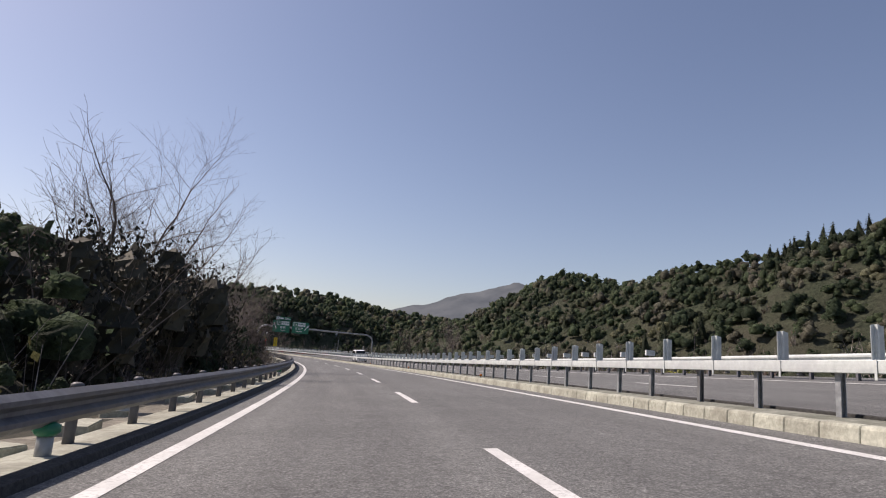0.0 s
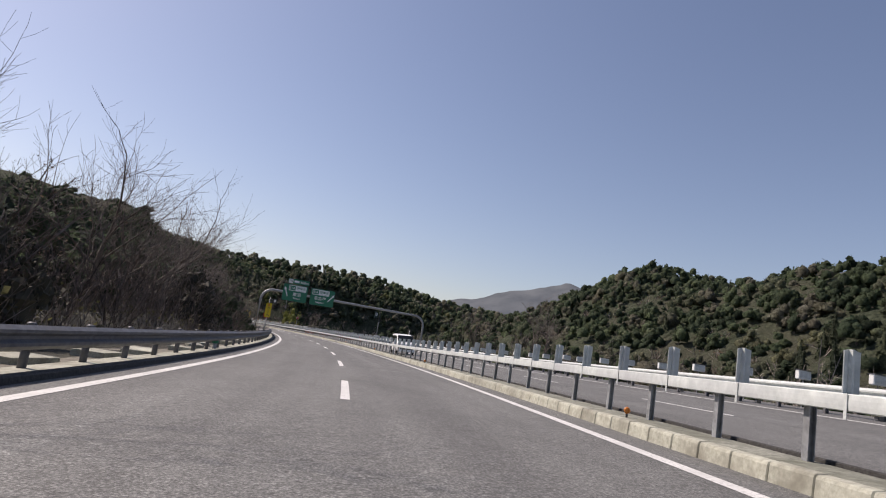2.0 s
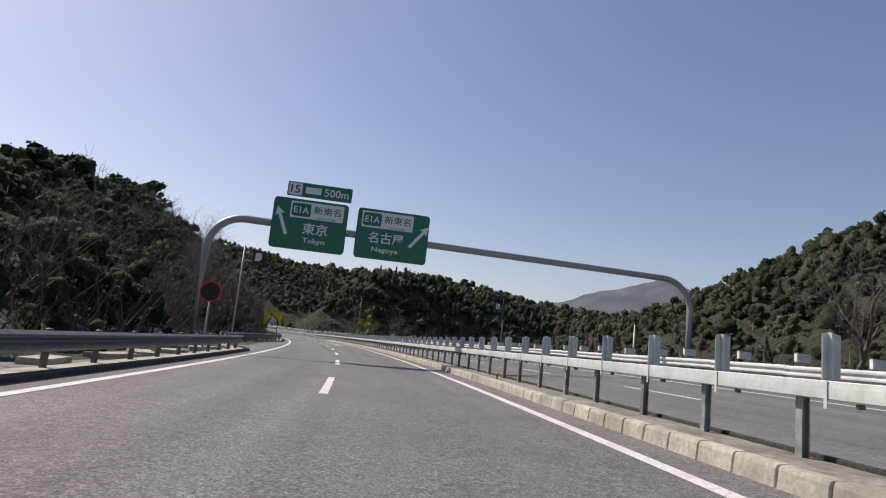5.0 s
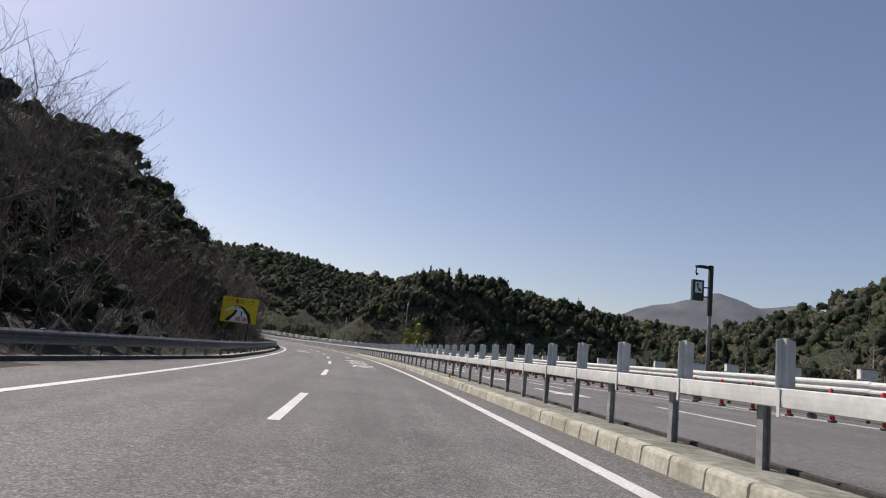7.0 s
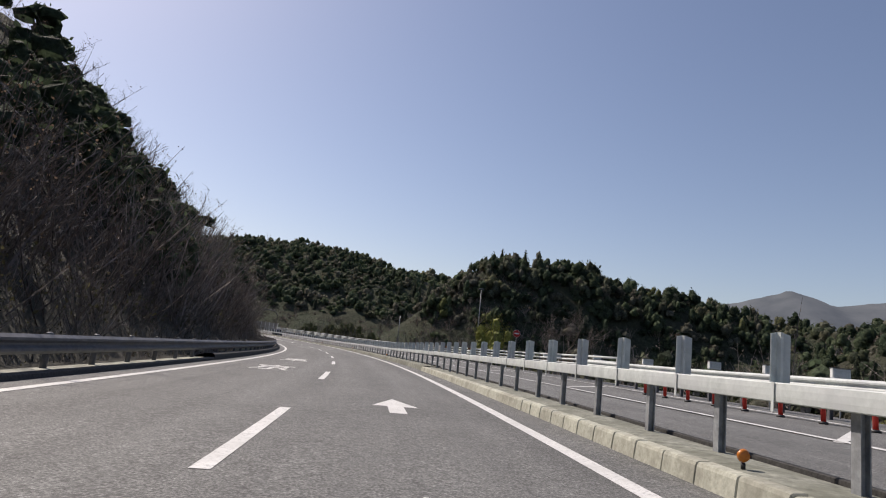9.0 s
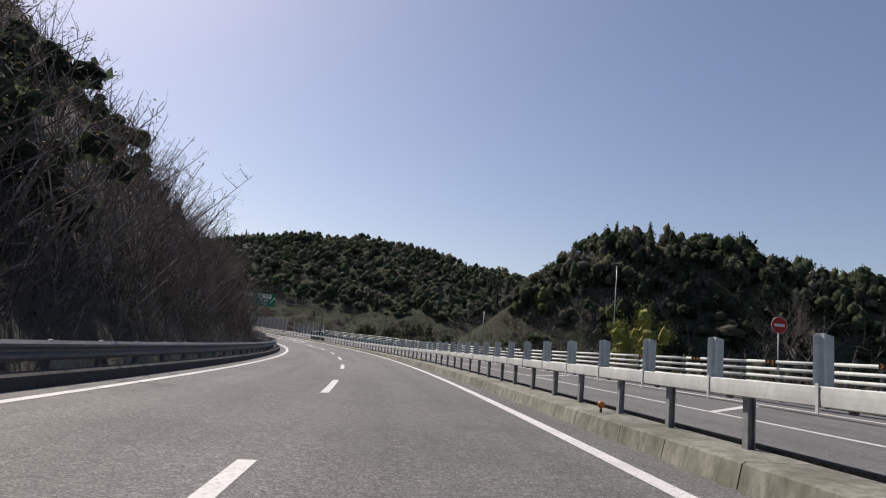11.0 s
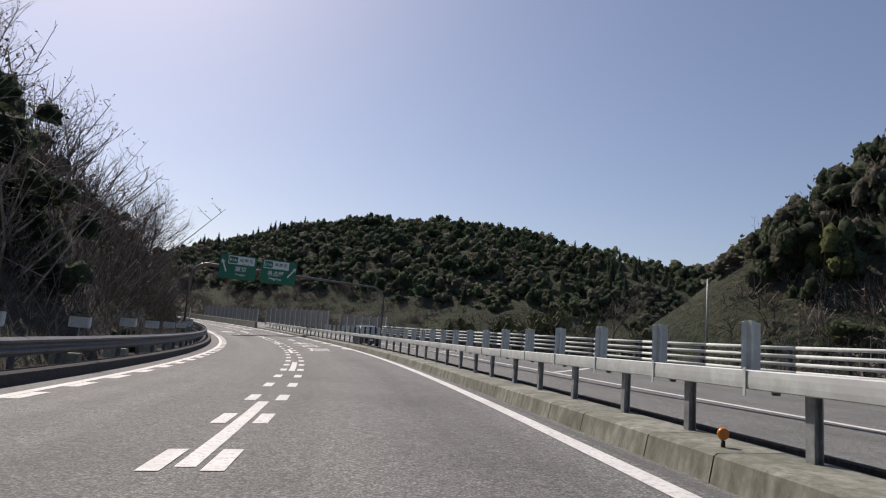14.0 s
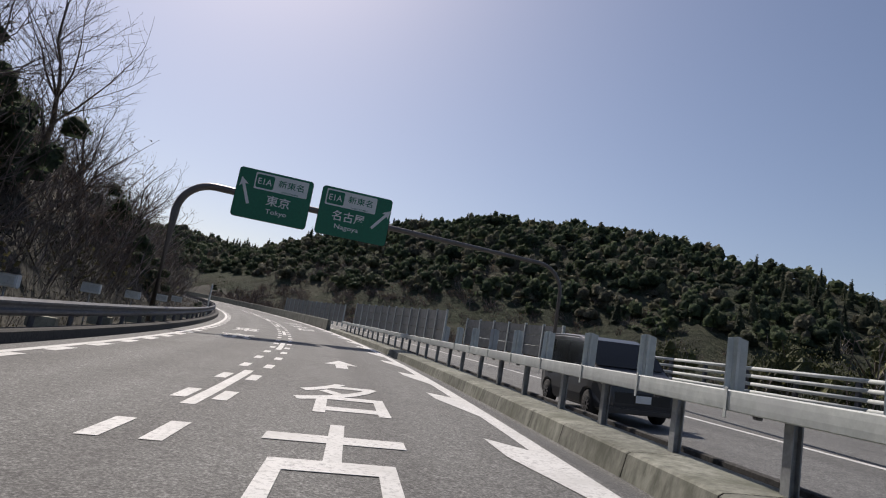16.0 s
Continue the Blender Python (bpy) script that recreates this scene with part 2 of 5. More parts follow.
def lettering(name, text, size, mat, width=None, height=None, depth=0.004, bold=0.0):
    """Characters as a flat mesh in x and y, centred, stretched to the width and height asked for."""
    cu = bpy.data.curves.new(name, "FONT")
    cu.body, cu.size, cu.align_x, cu.align_y, cu.extrude, cu.offset = text, size, "CENTER", "CENTER", depth / 2, bold
    cu.resolution_u = 3
    ob = bpy.data.objects.new(name, cu)
    scene.collection.objects.link(ob)
    bpy.context.view_layer.update()
    me = bpy.data.meshes.new_from_object(ob.evaluated_get(bpy.context.evaluated_depsgraph_get()))
    bpy.data.objects.remove(ob)
    me.materials.clear()
    me.materials.append(mat)
    co = np.array([v.co[:] for v in me.vertices])
    if len(co):
        lo, hi = co.min(0), co.max(0)
        for axis, want in ((0, width), (1, height)):
            c = (lo[axis] + hi[axis]) / 2
            f = want / max(hi[axis] - lo[axis], 1e-6) if want else 1.0
            co[:, axis] = (co[:, axis] - c) * f
        me.vertices.foreach_set("co", co.ravel())
        me.update()
    return me


# the lie of the land
def near_s(x, y):
    """Way along the road and offset of a place in plan (arrays)."""
    x, y = np.asarray(x, float).ravel(), np.asarray(y, float).ravel()
    best = np.full(x.shape, 1e18)
    idx = np.zeros(x.shape, int)
    for j in range(0, len(SG), 4):
        q = (x - SX[j]) ** 2 + (y - SY[j]) ** 2
        k = q < best
        best[k], idx[k] = q[k], j
    dx, dy = x - SX[idx], y - SY[idx]
    c, s = np.cos(SH[idx]), np.sin(SH[idx])
    return SG[idx] - dx * s + dy * c, dx * c + dy * s, SZ[idx]


# ridges: x, y, top height (terrain) along each, then half width of the flank
RIDGES = [
    ([(230, -150, 60), (175, 40, 50), (135, 122, 40), (126, 146, 34), (112, 182, 30), (102, 206, 28), (95, 239, 36), (87, 284, 28), (74, 320, 19), (60, 420, 10)], 70),
    ([(-80, 322, -1), (-62, 328, -1), (-55, 328, 15), (-47, 329, 22), (-38, 332, 24), (-20, 336, 22), (6, 341, 17), (40, 350, 11), (100, 370, 7)], 26),
    ([(-420, 420, 38), (-367, 445, 33), (-318, 466, 25), (-283, 475, 33), (-250, 480, 42), (-215, 481, 48), (-186, 482, 48), (-156, 481, 44), (-128, 480, 35.5), (-104, 477, 25), (-75, 474, 18), (-20, 470, 12)], 110),
    ([(-260, 660, 62), (-180, 655, 52), (-90, 650, 50), (-30, 650, 50), (35, 652, 40), (120, 680, 34), (260, 700, 30)], 120),
]


def flank(s):
    """The cut slope beside the carriageway: foot offset, rise per metre, top, and the height of the thicket on it."""
    rise = np.interp(s, [-60, 10, 40, 75, 100, 125, 145, 160, 172, 190, 205, 235, 300, 325, 345, 420], [0.42, 0.42, 0.4, 0.41, 0.44, 0.47, 0.55, 0.64, 0.78, 0.86, 0.98, 1.06, 1.1, 0.95, 0.78, 0.7])
    tall = np.interp(s, [-60, 0, 60, 130, 170, 290, 345], [4.0, 4.0, 4.2, 4.6, 5.6, 5.8, 4.8])
    top = np.interp(s, [-60, 0, 60, 110, 130, 160, 200, 230, 300, 420], [6, 7, 7, 8, 9, 14, 18, 25, 26, 22])
    return tall / rise + 0.3, rise, top, tall


def land(x, y):
    """Height of the ground at places in plan."""
    x, y = np.asarray(x, float), np.asarray(y, float)
    shape = x.shape
    s, d, z0 = near_s(x, y)
    x, y = x.ravel(), y.ravel()
    h = z0 - 1.2 - np.clip(d - 18, 0, 60) * 0.03
    far = np.hypot(x, y - 200)
    h = np.where(far > 500, h * np.clip(1 - (far - 500) / 900, 0, 1), h)
    for line, wide in RIDGES:
        top = np.full(x.shape, -1e9)
        for (xa, ya, za), (xb, yb, zb) in zip(line[:-1], line[1:]):
            l2 = (xb - xa) ** 2 + (yb - ya) ** 2
            u = np.clip(((x - xa) * (xb - xa) + (y - ya) * (yb - ya)) / l2, 0, 1)
            q = np.hypot(x - xa - u * (xb - xa), y - ya - u * (yb - ya)) / wide
            z = za + u * (zb - za)
            f = np.clip(1 - q, 0, 1)
            top = np.maximum(top, h + (z - h) * (f * f * (3 - 2 * f)) ** 0.8)
        h = np.maximum(h, top)
    foot, rise, top, tall = flank(s)
    left = -d - foot
    cut = z0 - 0.4 + np.minimum(np.clip(left, 0, None) * rise, top + 0.05 * np.clip(left, 0, 60))
    fade = np.clip(1 - (left - 60) / 60, 0, 1)
    h = np.where(left > 0, np.maximum(h, h + (cut - h) * fade), h)
    wav = np.array([noise.noise((a / 23.0, b / 23.0, 0)) for a, b in zip(x, y)])
    clear = np.clip((np.maximum(left, d - 22) - 2) / 12, 0, 1)
    h = h + wav * 2.2 * clear
    road_z = z0 + np.interp(s, BN, BANK) * np.clip(d, -12, 22)
    inside = (d > -5.8) & (d < 19.0)
    return np.where(inside, np.minimum(h, road_z - 0.9), h).reshape(shape)


def axis(lo, hi, fine0, fine1, step):
    mid = np.arange(fine0, fine1, step)
    up = fine1 + np.cumsum(step * 1.13 ** np.arange(1, 60))
    dn = fine0 - np.cumsum(step * 1.13 ** np.arange(1, 60))
    return np.concatenate([dn[dn > lo][::-1], mid, up[up < hi]])


def build_ground():
    ax, ay = axis(-4000, 4000, -330, 230, 5.0), axis(-3000, 4200, -90, 560, 5.0)
    gx, gy = np.meshgrid(ax, ay)
    gz = land(gx, gy)
    s, d, z0 = near_s(gx, gy)
    under = ((d > -13) & (d < 19) & (s > -95) & (s < 555)).reshape(gz.shape)
    gz = np.where(under, np.minimum(gz, z0.reshape(gz.shape) - 2.5), gz)
    nx, ny = len(ax), len(ay)
    verts = np.stack([gx.ravel(), gy.ravel(), gz.ravel()], 1)
    faces = [(j * nx + i, j * nx + i + 1, (j + 1) * nx + i + 1, (j + 1) * nx + i) for j in range(ny - 1) for i in range(nx - 1)]
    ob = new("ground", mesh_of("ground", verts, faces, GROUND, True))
    tagged(ob, "brown leaf-littered ground rising into wooded hills", "ground", kind="structure")


build_ground()

# carriageways
road = new("road", ribbon("road", [(-4.3, 0), (-2, 0), (0, 0), (2, 0), (3.75, 0), (4.3, 0), (4.5, 0)], -100, 560, ASPHALT, 1.5))
tagged(road, "worn grey asphalt carriageway with two lanes", "road", kind="structure")
road_b = new("road_opposite", ribbon("road_opposite", [(5.7, -0.02), (9, -0.02), (12, -0.02), (16.0, -0.02)], -100, 560, ASPHALT, 1.5))
tagged(road_b, "grey asphalt carriageway of the opposite direction", "road", kind="structure")


def lay_by():
    ss, v = np.arange(116.0, 156.5, 1.0), []
    for q in ss:
        v += [on(q, -4.25 - float(bay(q)) * k, -0.002) for k in (1.0, 0.5, 0.0)]
    f = [(3 * i + j + 1, 3 * i + j, 3 * i + 3 + j, 3 * i + 4 + j) for i in range(len(ss) - 1) for j in (0, 1)]
    me = mesh_of("lay_by", v, f, ASPHALT)
    me.attributes.new("along", "FLOAT_VECTOR", "POINT").data.foreach_set("vector", [w for q in ss for k in (1.0, 0.5, 0.0) for w in (q, -4.25 - float(bay(q)) * k, 0.0)])
    tagged(new("lay_by", me), "grey asphalt lay-by beside the carriageway", "lay-by", kind="structure")


lay_by()


def bank_z(s, d):
    """Height of the verge and of the foot of the slope behind it."""
    q = on(s, d)
    rise = float(flank(s)[1])
    return q.z - 0.012 + max(0.0, -d - 6.2 - max(float(bay(s)), 1.0 if s < 118 else 0.0)) * rise * 0.95


def roadside_slope():
    """The foot of the cut slope, from the verge up under the thicket."""
    ss, dd = np.arange(-96, 556, 2.0), np.array([-4.1, -4.5, -5.4, -6.2, -7.0, -8.0, -9.5, -11.5, -14, -17, -20])
    S, D = np.meshgrid(ss, dd, indexing="ij")
    P = np.array([on(a, b) for a, b in zip(S.ravel(), D.ravel())])
    z = land(P[:, 0], P[:, 1])
    P[:, 2] = np.where(D.ravel() > -10.5, [bank_z(a, b) for a, b in zip(S.ravel(), D.ravel())], np.maximum(z, P[:, 2] - 0.6))
    P[:, 2] += np.where(D.ravel() < -5.6, np.array([noise.noise((a / 1.7, b / 1.7, 3.0)) for a, b in P[:, :2]]) * 0.16, 0)
    k = len(dd)
    f = [(i * k + j + 1, i * k + j, i * k + k + j, i * k + k + j + 1) for i in range(len(ss) - 1) for j in range(k - 1)]
    tagged(new("slope", mesh_of("slope", P, f, GROUND, True)), "leaf-littered slope with shade in its dark colour under the roadside thicket", "slope", kind="structure")


roadside_slope()
verge = new("verge", ribbon("verge", [(-7.0, -0.03), (-5.6, -0.004), (-4.5, 0.004), (-4.1, -0.002)], -100, 118, VERGE, 1.5))
tagged(verge, "bare dirt verge behind the guardrail", "verge", kind="structure")
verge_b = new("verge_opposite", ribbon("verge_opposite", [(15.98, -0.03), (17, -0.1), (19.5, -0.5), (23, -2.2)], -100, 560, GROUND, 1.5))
tagged(verge_b, "dirt verge beyond the opposite carriageway", "verge", kind="structure")


def stripe(name, d, width, s0, s1, parent=road, up=0.005, step=1.5, mat=PAINT):
    return part(name, ribbon(name, [(d - width / 2, up), (d + width / 2, up)], s0, s1, mat, step), parent)


def left_line(s):
    return float(np.interp(s, [-10, 80, 140, 200, 260], [-3.55, -3.58, -3.5, -3.53, -3.51]))


def right_line(s):
    return float(np.interp(s, [0, 100, 150, 230, 270, 310], [3.62, 3.62, 3.58, 3.59, 3.54, 3.6]))


for side in (left_line, right_line):
    ss = np.linspace(-100, 520, 414)
    v = [on(s, side(s) + k, 0.005) for s in ss for k in (-0.1, 0.1)]
    part("edge_line", mesh_of("edge_line", v, [(2 * i, 2 * i + 1, 2 * i + 3, 2 * i + 2) for i in range(len(ss) - 1)], PAINT), road)
PERIOD, DASH = 12.23, 4.65
def dash_mid(s):
    return float(np.interp(s, [0, 80, 130, 208, 300], [-0.08, -0.05, 0.12, 0.12, 0.1]))
def dash_start(k):
    return float(np.interp(k, [-10, 0, 12, 18, 60], [-135.5, -13.19, 133.3, 207.8, 721.5]))
for k in range(-7, 46):
    s = dash_start(k)
    stripe("lane_dash", dash_mid(s), 0.16, s, s + DASH)

# median: kerb blocks, then a cast kerb, with its top
MED0, MED1, MED2 = -70.0, 196.0, 349.0
part_top = new("median", ribbon("median", [(4.46, 0.2), (4.8, 0.21), (5.15, 0.2), (5.19, 0.17), (5.2, -0.1), (5.7, -0.1)], MED0, MED1, OLD_CONCRETE, 1.5))
tagged(part_top, "concrete-topped median strip between the carriageways", "median", kind="structure")
kerb_b = new("median_kerb", ribbon("median_kerb", [(4.38, -0.02), (4.43, 0.21), (4.46, 0.23), (4.56, 0.238), (5.11, 0.238), (5.17, 0.22), (5.19, -0.08), (5.7, -0.06)], MED1, MED2, DARK_KERB, 1.0))
seam = MED1
while seam < MED2 - 1.0:
    long = 1.5 + 0.35 * math.sin(seam * 1.7)
    part("kerb_length", ribbon("kerb_length", [(4.36, -0.02), (4.41, 0.225), (4.445, 0.245), (4.55, 0.25), (5.12, 0.25), (5.17, 0.22)], seam, min(seam + long - 0.018, MED2), OLD_CONCRETE, 0.75), kerb_b)
    seam += long
tagged(kerb_b, "stained cast concrete median kerb", "kerb", kind="structure")
for a0, a1, lift in ((MED0, MED1, 0.0), (MED1, MED2, 0.045)):
    tagged(new("edging", ribbon("edging", [(5.185, 0.12 + lift), (5.185, 0.235 + lift), (5.2, 0.245 + lift), (5.245, 0.245 + lift), (5.26, 0.22 + lift), (5.26, -0.1)], a0, a1, DARK_KERB, 1.5)), "black bitumen edging along the far side of the median", "edging", kind="structure")
left_kerb = new("kerb", ribbon("kerb", [(-4.12, -0.02), (-4.15, 0.08), (-4.2, 0.1), (-4.33, 0.1), (-4.36, 0.06)], -100, 190, DARK_KERB, 1.2, shift=lambda q: -bay(q)))
tagged(new("kerb_top", ribbon("kerb_top", [(-4.34, 0.075), (-4.6, 0.08), (-4.95, 0.06), (-5.0, -0.05)], -100, 190, CONCRETE, 1.2, shift=lambda q: -bay(q))), "grey concrete footing under the guardrail", "footing", kind="structure")
tagged(new("kerb_far", ribbon("kerb_far", [(-4.12, -0.02), (-4.16, 0.2), (-4.22, 0.24), (-4.5, 0.24), (-4.85, 0.12), (-4.9, -0.05)], 190, 520, DARK_KERB, 1.2)), "black dirty kerb under the guardrail", "kerb", kind="structure")
tagged(left_kerb, "low dark dirty kerb along the shoulder", "kerb", kind="structure")


# median guardrail with anti-glare plates
rail = thing("guardrail", "pale grey steel median guardrail with anti-glare plates", "guardrail")
BEAM = [(0.055, -0.085), (-0.03, -0.088), (-0.042, -0.078), (-0.046, -0.03), (-0.046, 0.03), (-0.042, 0.078), (-0.03, 0.088), (0.055, 0.085)]
def median_rail():
    post = mesh_of("post", *channel(0.085, 0.1, -0.05, 0.62, 0.012), POST_STEEL)
    pl = anti_glare()
    strap = box_mesh("strap", -0.008, 0.0, -0.022, 0.022, -0.16, 0.1, GALV, 0.002)
    lug = box_mesh("bolt", -0.03, 0.03, -0.03, 0.03, -0.13, -0.085, GALV_OLD_SHADED, 0.008)
    # the plates' spacing shifts a little from run to run
    number = np.cumsum([-30, 30, 10, 27, 5, 32, 12, 35, 12, 14, 10, 9, 6, 24])
    at = (-53.0, 0.5, 18.3, 66.8, 76.5, 134.15, 155.0, 217.6, 239.1, 264.3, 281.5, 297.3, 307.1, 349.0)
    for k in range(-28, 194):
        s = float(np.interp(k, number, at))
        up = 0.2 if s < MED1 else 0.24
        off = float(np.interp(s, [20, 70, 135, 152, 158, 200, 300], [0.6, 0.35, 0.3, -0.1, 0.8, 1.1, 0.9]))
        part("post", post, rail, place(s + off + 0.08 * math.sin(k * 2.4), 5.0, up))
        part("strap", strap, rail, place(s - 0.12, 4.85, 0.88))
        part("bolt", lug, rail, place(s - 0.45, 4.92, 0.88))
        if s < 318:
            part("anti_glare_plate", pl, rail, place(s, 4.98, 0.965 if s < MED1 else 0.95))
    s = -50.0
    while s < 346:
        up = 0.89 if s < MED1 - 3 else 0.87
        me = ribbon("beam", [(4.9 + a, up + b) for a, b in BEAM], s, s + 3.42, GALV, 1.14, True)
        part("beam", me, rail)
        s += 3.42


def channel(w, dp, z0, z1, t):
    """An H-section bar, upright: vertices and faces."""
    o = [(-w / 2, -dp / 2), (-w / 2 + t, -dp / 2), (-w / 2 + t, -t / 2), (w / 2 - t, -t / 2), (w / 2 - t, -dp / 2), (w / 2, -dp / 2),
         (w / 2, dp / 2), (w / 2 - t, dp / 2), (w / 2 - t, t / 2), (-w / 2 + t, t / 2), (-w / 2 + t, dp / 2), (-w / 2, dp / 2)]
    k = len(o)
    v = [(x, y, z0) for x, y in o] + [(x, y, z1) for x, y in o]
    f = [(i, (i + 1) % k, (i + 1) % k + k, i + k) for i in range(k)] + [tuple(range(k))[::-1], tuple(range(k, 2 * k))]
    return v, f


def anti_glare():
    """A folded plate: two wings with a raised middle fold."""
    o = [(-0.1, 0.022), (-0.094, 0.03), (-0.026, 0.004), (-0.013, 0.048), (0.013, 0.048), (0.026, 0.004), (0.094, 0.03), (0.1, 0.022), (0.022, -0.006), (0.009, 0.036), (-0.009, 0.036), (-0.022, -0.006)]
    k = len(o)
    v = [(x, -y, 0.0) for x, y in o] + [(x, -y, 0.47 - 0.02 * (abs(x) > 0.05)) for x, y in o]
    f = [(i, i + k, (i + 1) % k + k, (i + 1) % k) for i in range(k)] + [tuple(range(k)), tuple(range(k, 2 * k))[::-1]]
    return mesh_of("anti_glare_plate", v, f, GALV)


median_rail()


# outer guardrail on the near side: W-beam, round posts with caps
def w_beam(c, h=0.35, deep=0.08, t=0.006):
    prof = [(0.0, -h / 2), (deep, -h * 0.33), (deep, -h * 0.2), (0.012, -h * 0.06), (0.012, h * 0.06), (deep, h * 0.2), (deep, h * 0.33), (0.0, h / 2)]
    return prof + [(a - t, b) for a, b in prof[::-1]]


def side_rail():
    g = thing("guardrail", "dull weathered W-beam guardrail on round posts, its shaded side put into the colour", "guardrail")
    def back(q):
        return -4.72 - float(bay(q))
    post = tube("post", [(0, 0, -0.12), (0, 0, 0.70)], [0.062, 0.062], GALV_OLD_SHADED, 10)
    cap = tube("cap", [(0, 0, 0.70), (0, 0, 0.74), (0, 0, 0.76)], [0.07, 0.068, 0.04], GALV_OLD_SHADED, 10)
    arm = box_mesh("bracket", 0.04, 0.16, -0.035, 0.035, 0.46, 0.62, GALV_OLD_SHADED, 0.008)
    s, k = -70.0, 0
    while s < 430:
        part("post", post, g, place(s, back(s), -0.02))
        part("cap", cap, g, place(s, back(s), -0.02))
        part("bracket", arm, g, place(s, back(s), -0.02))
        s += 2.14
    s = -70.0
    while s < 430:
        lift = float(np.interp(s, [190, 230, 280], [0.0, 0.04, 0.1]))
        me = ribbon("beam", [(-4.56 + a, 0.53 + lift + b) for a, b in w_beam(0)], s, s + 4.28, GALV_OLD_SHADED, 1.07, True, shift=lambda q: -bay(q))
        part("beam", me, g)
        s += 4.28


side_rail()


# low leafy growth under the trees, all over the wooded hills
def understorey():
    gx, gy = np.meshgrid(np.arange(-470, 330, 3.0), np.arange(-170, 720, 3.0))
    x, y = gx.ravel(), gy.ravel()
    r = np.random.default_rng(9)
    x, y = x + r.uniform(-1.2, 1.2, x.size), y + r.uniform(-1.2, 1.2, x.size)
    s, d, z0 = near_s(x, y)
    up = np.array([noise.noise((a / 4.0, b / 4.0, 6.0)) for a, b in zip(x, y)])
    thick = np.interp(np.abs(d), [20, 30, 60, 130, 260], [0.5, 0.9, 1.7, 2.4, 3.4])
    z = land(x, y) + thick * (1 + 0.45 * up) + r.uniform(-0.7, 0.7, x.size) * np.minimum(thick / 2, 1.2)
    ok = ((d > 20.5) | (d < -19)) & (np.abs(d) < 330) & (s > -120) & (s < 690) & ((d > 0) | (s > 190) | (d > -70))
    edge = (np.abs(d - 20.5) < 3) | (np.abs(d + 19) < 3)
    z = np.where(edge, z - 1.3, z)
    ny, nx = gx.shape
    okg = ok.reshape(gx.shape)
    full = okg[:-1, :-1] & okg[1:, :-1] & okg[:-1, 1:] & okg[1:, 1:]
    jj, ii = np.nonzero(full)
    a = jj * nx + ii
    faces = [(int(k), int(k + 1), int(k + nx + 1), int(k + nx)) for k in a]
    used = np.unique(np.array(faces))
    back = np.full(x.size, -1)
    back[used] = np.arange(len(used))
    me = mesh_of("understorey", np.stack([x, y, z], 1)[used], [tuple(int(back[k]) for k in f) for f in faces], UNDERSTOREY, True)
    tagged(new("understorey", me), "dull green and brown undergrowth beneath the hillside trees", "undergrowth", kind="stuff")


UNDERSTOREY = speckled("hillside_undergrowth", (0.022, 0.029, 0.019), (0.078, 0.09, 0.058), 1.1, 0.95, bumped=1.0, dist=0.9, big=0.045, stain=(0.072, 0.068, 0.05), spec=0.1)
understorey()


# vegetation: templates as arrays, scattered into joined meshes
rng = np.random.default_rng(5)


class Tmpl:
    def __init__(self):
        self.v, self.f, self.m, self.n = [], [], [], 0

    def quad(self, pts, mat=0):
        self.v += [tuple(p) for p in pts]
        self.f.append((self.n, self.n + 1, self.n + 2, self.n + 3))
        self.m.append(mat)
        self.n += 4

    def leaf(self, p, size, mat=0, flat=0.0, long=1.6):
        """A leafy spray: a slightly folded four-sided piece, turned at random."""
        u = rng.normal(size=3)
        u[2] *= 1 - flat
        u /= np.linalg.norm(u)
        w = np.cross(u, rng.normal(size=3))
        w /= np.linalg.norm(w)
        u, w = u * size * long * 0.5, w * size * 0.5
        q = np.array(p)
        k = 0.75 + 0.5 * rng.random(4)
        self.quad([q - u * k[0], q + w * k[1] + u * 0.2, q + u * k[2], q - w * k[3] - u * 0.1], mat)

    def twig(self, a, b, wa, wb, mat=0):
        a, b = np.array(a, float), np.array(b, float)
        t = b - a
        s = np.cross(t, rng.normal(size=3))
        s /= np.linalg.norm(s) + 1e-9
        self.quad([a - s * wa / 2, a + s * wa / 2, b + s * wb / 2, b - s * wb / 2], mat)

    def done(self):
        return np.array(self.v, np.float32), np.array(self.f, np.int32), np.array(self.m, np.int32)


def lump(t, c, r, mat=0, flat=1.0):
    """An uneven dome of leaves or twigs round c: three rings and a top."""
    rings = []
    q = rng.random() * 6.3
    for zz, rr in ((-0.45, 0.86), (0.2, 1.0), (0.7, 0.68)):
        rings.append([c + r * (0.84 + 0.32 * rng.random()) * np.array([math.cos(k * 1.0472 + q + zz) * rr, math.sin(k * 1.0472 + q + zz) * rr, zz * flat]) for k in range(6)])
    top = c + np.array([0, 0, r * flat * (0.9 + 0.2 * rng.random())])
    n0 = t.n
    t.v += [tuple(p) for ring in rings for p in ring] + [tuple(top)]
    t.n += 19
    for j in range(2):
        for k in range(6):
            t.f.append((n0 + j * 6 + k, n0 + j * 6 + (k + 1) % 6, n0 + j * 6 + 6 + (k + 1) % 6, n0 + j * 6 + 6 + k))
            t.m.append(mat)
    for k in (0, 2, 4):
        t.f.append((n0 + 12 + k, n0 + 13 + k, n0 + 12 + (k + 2) % 6, n0 + 18))
        t.m.append(mat)


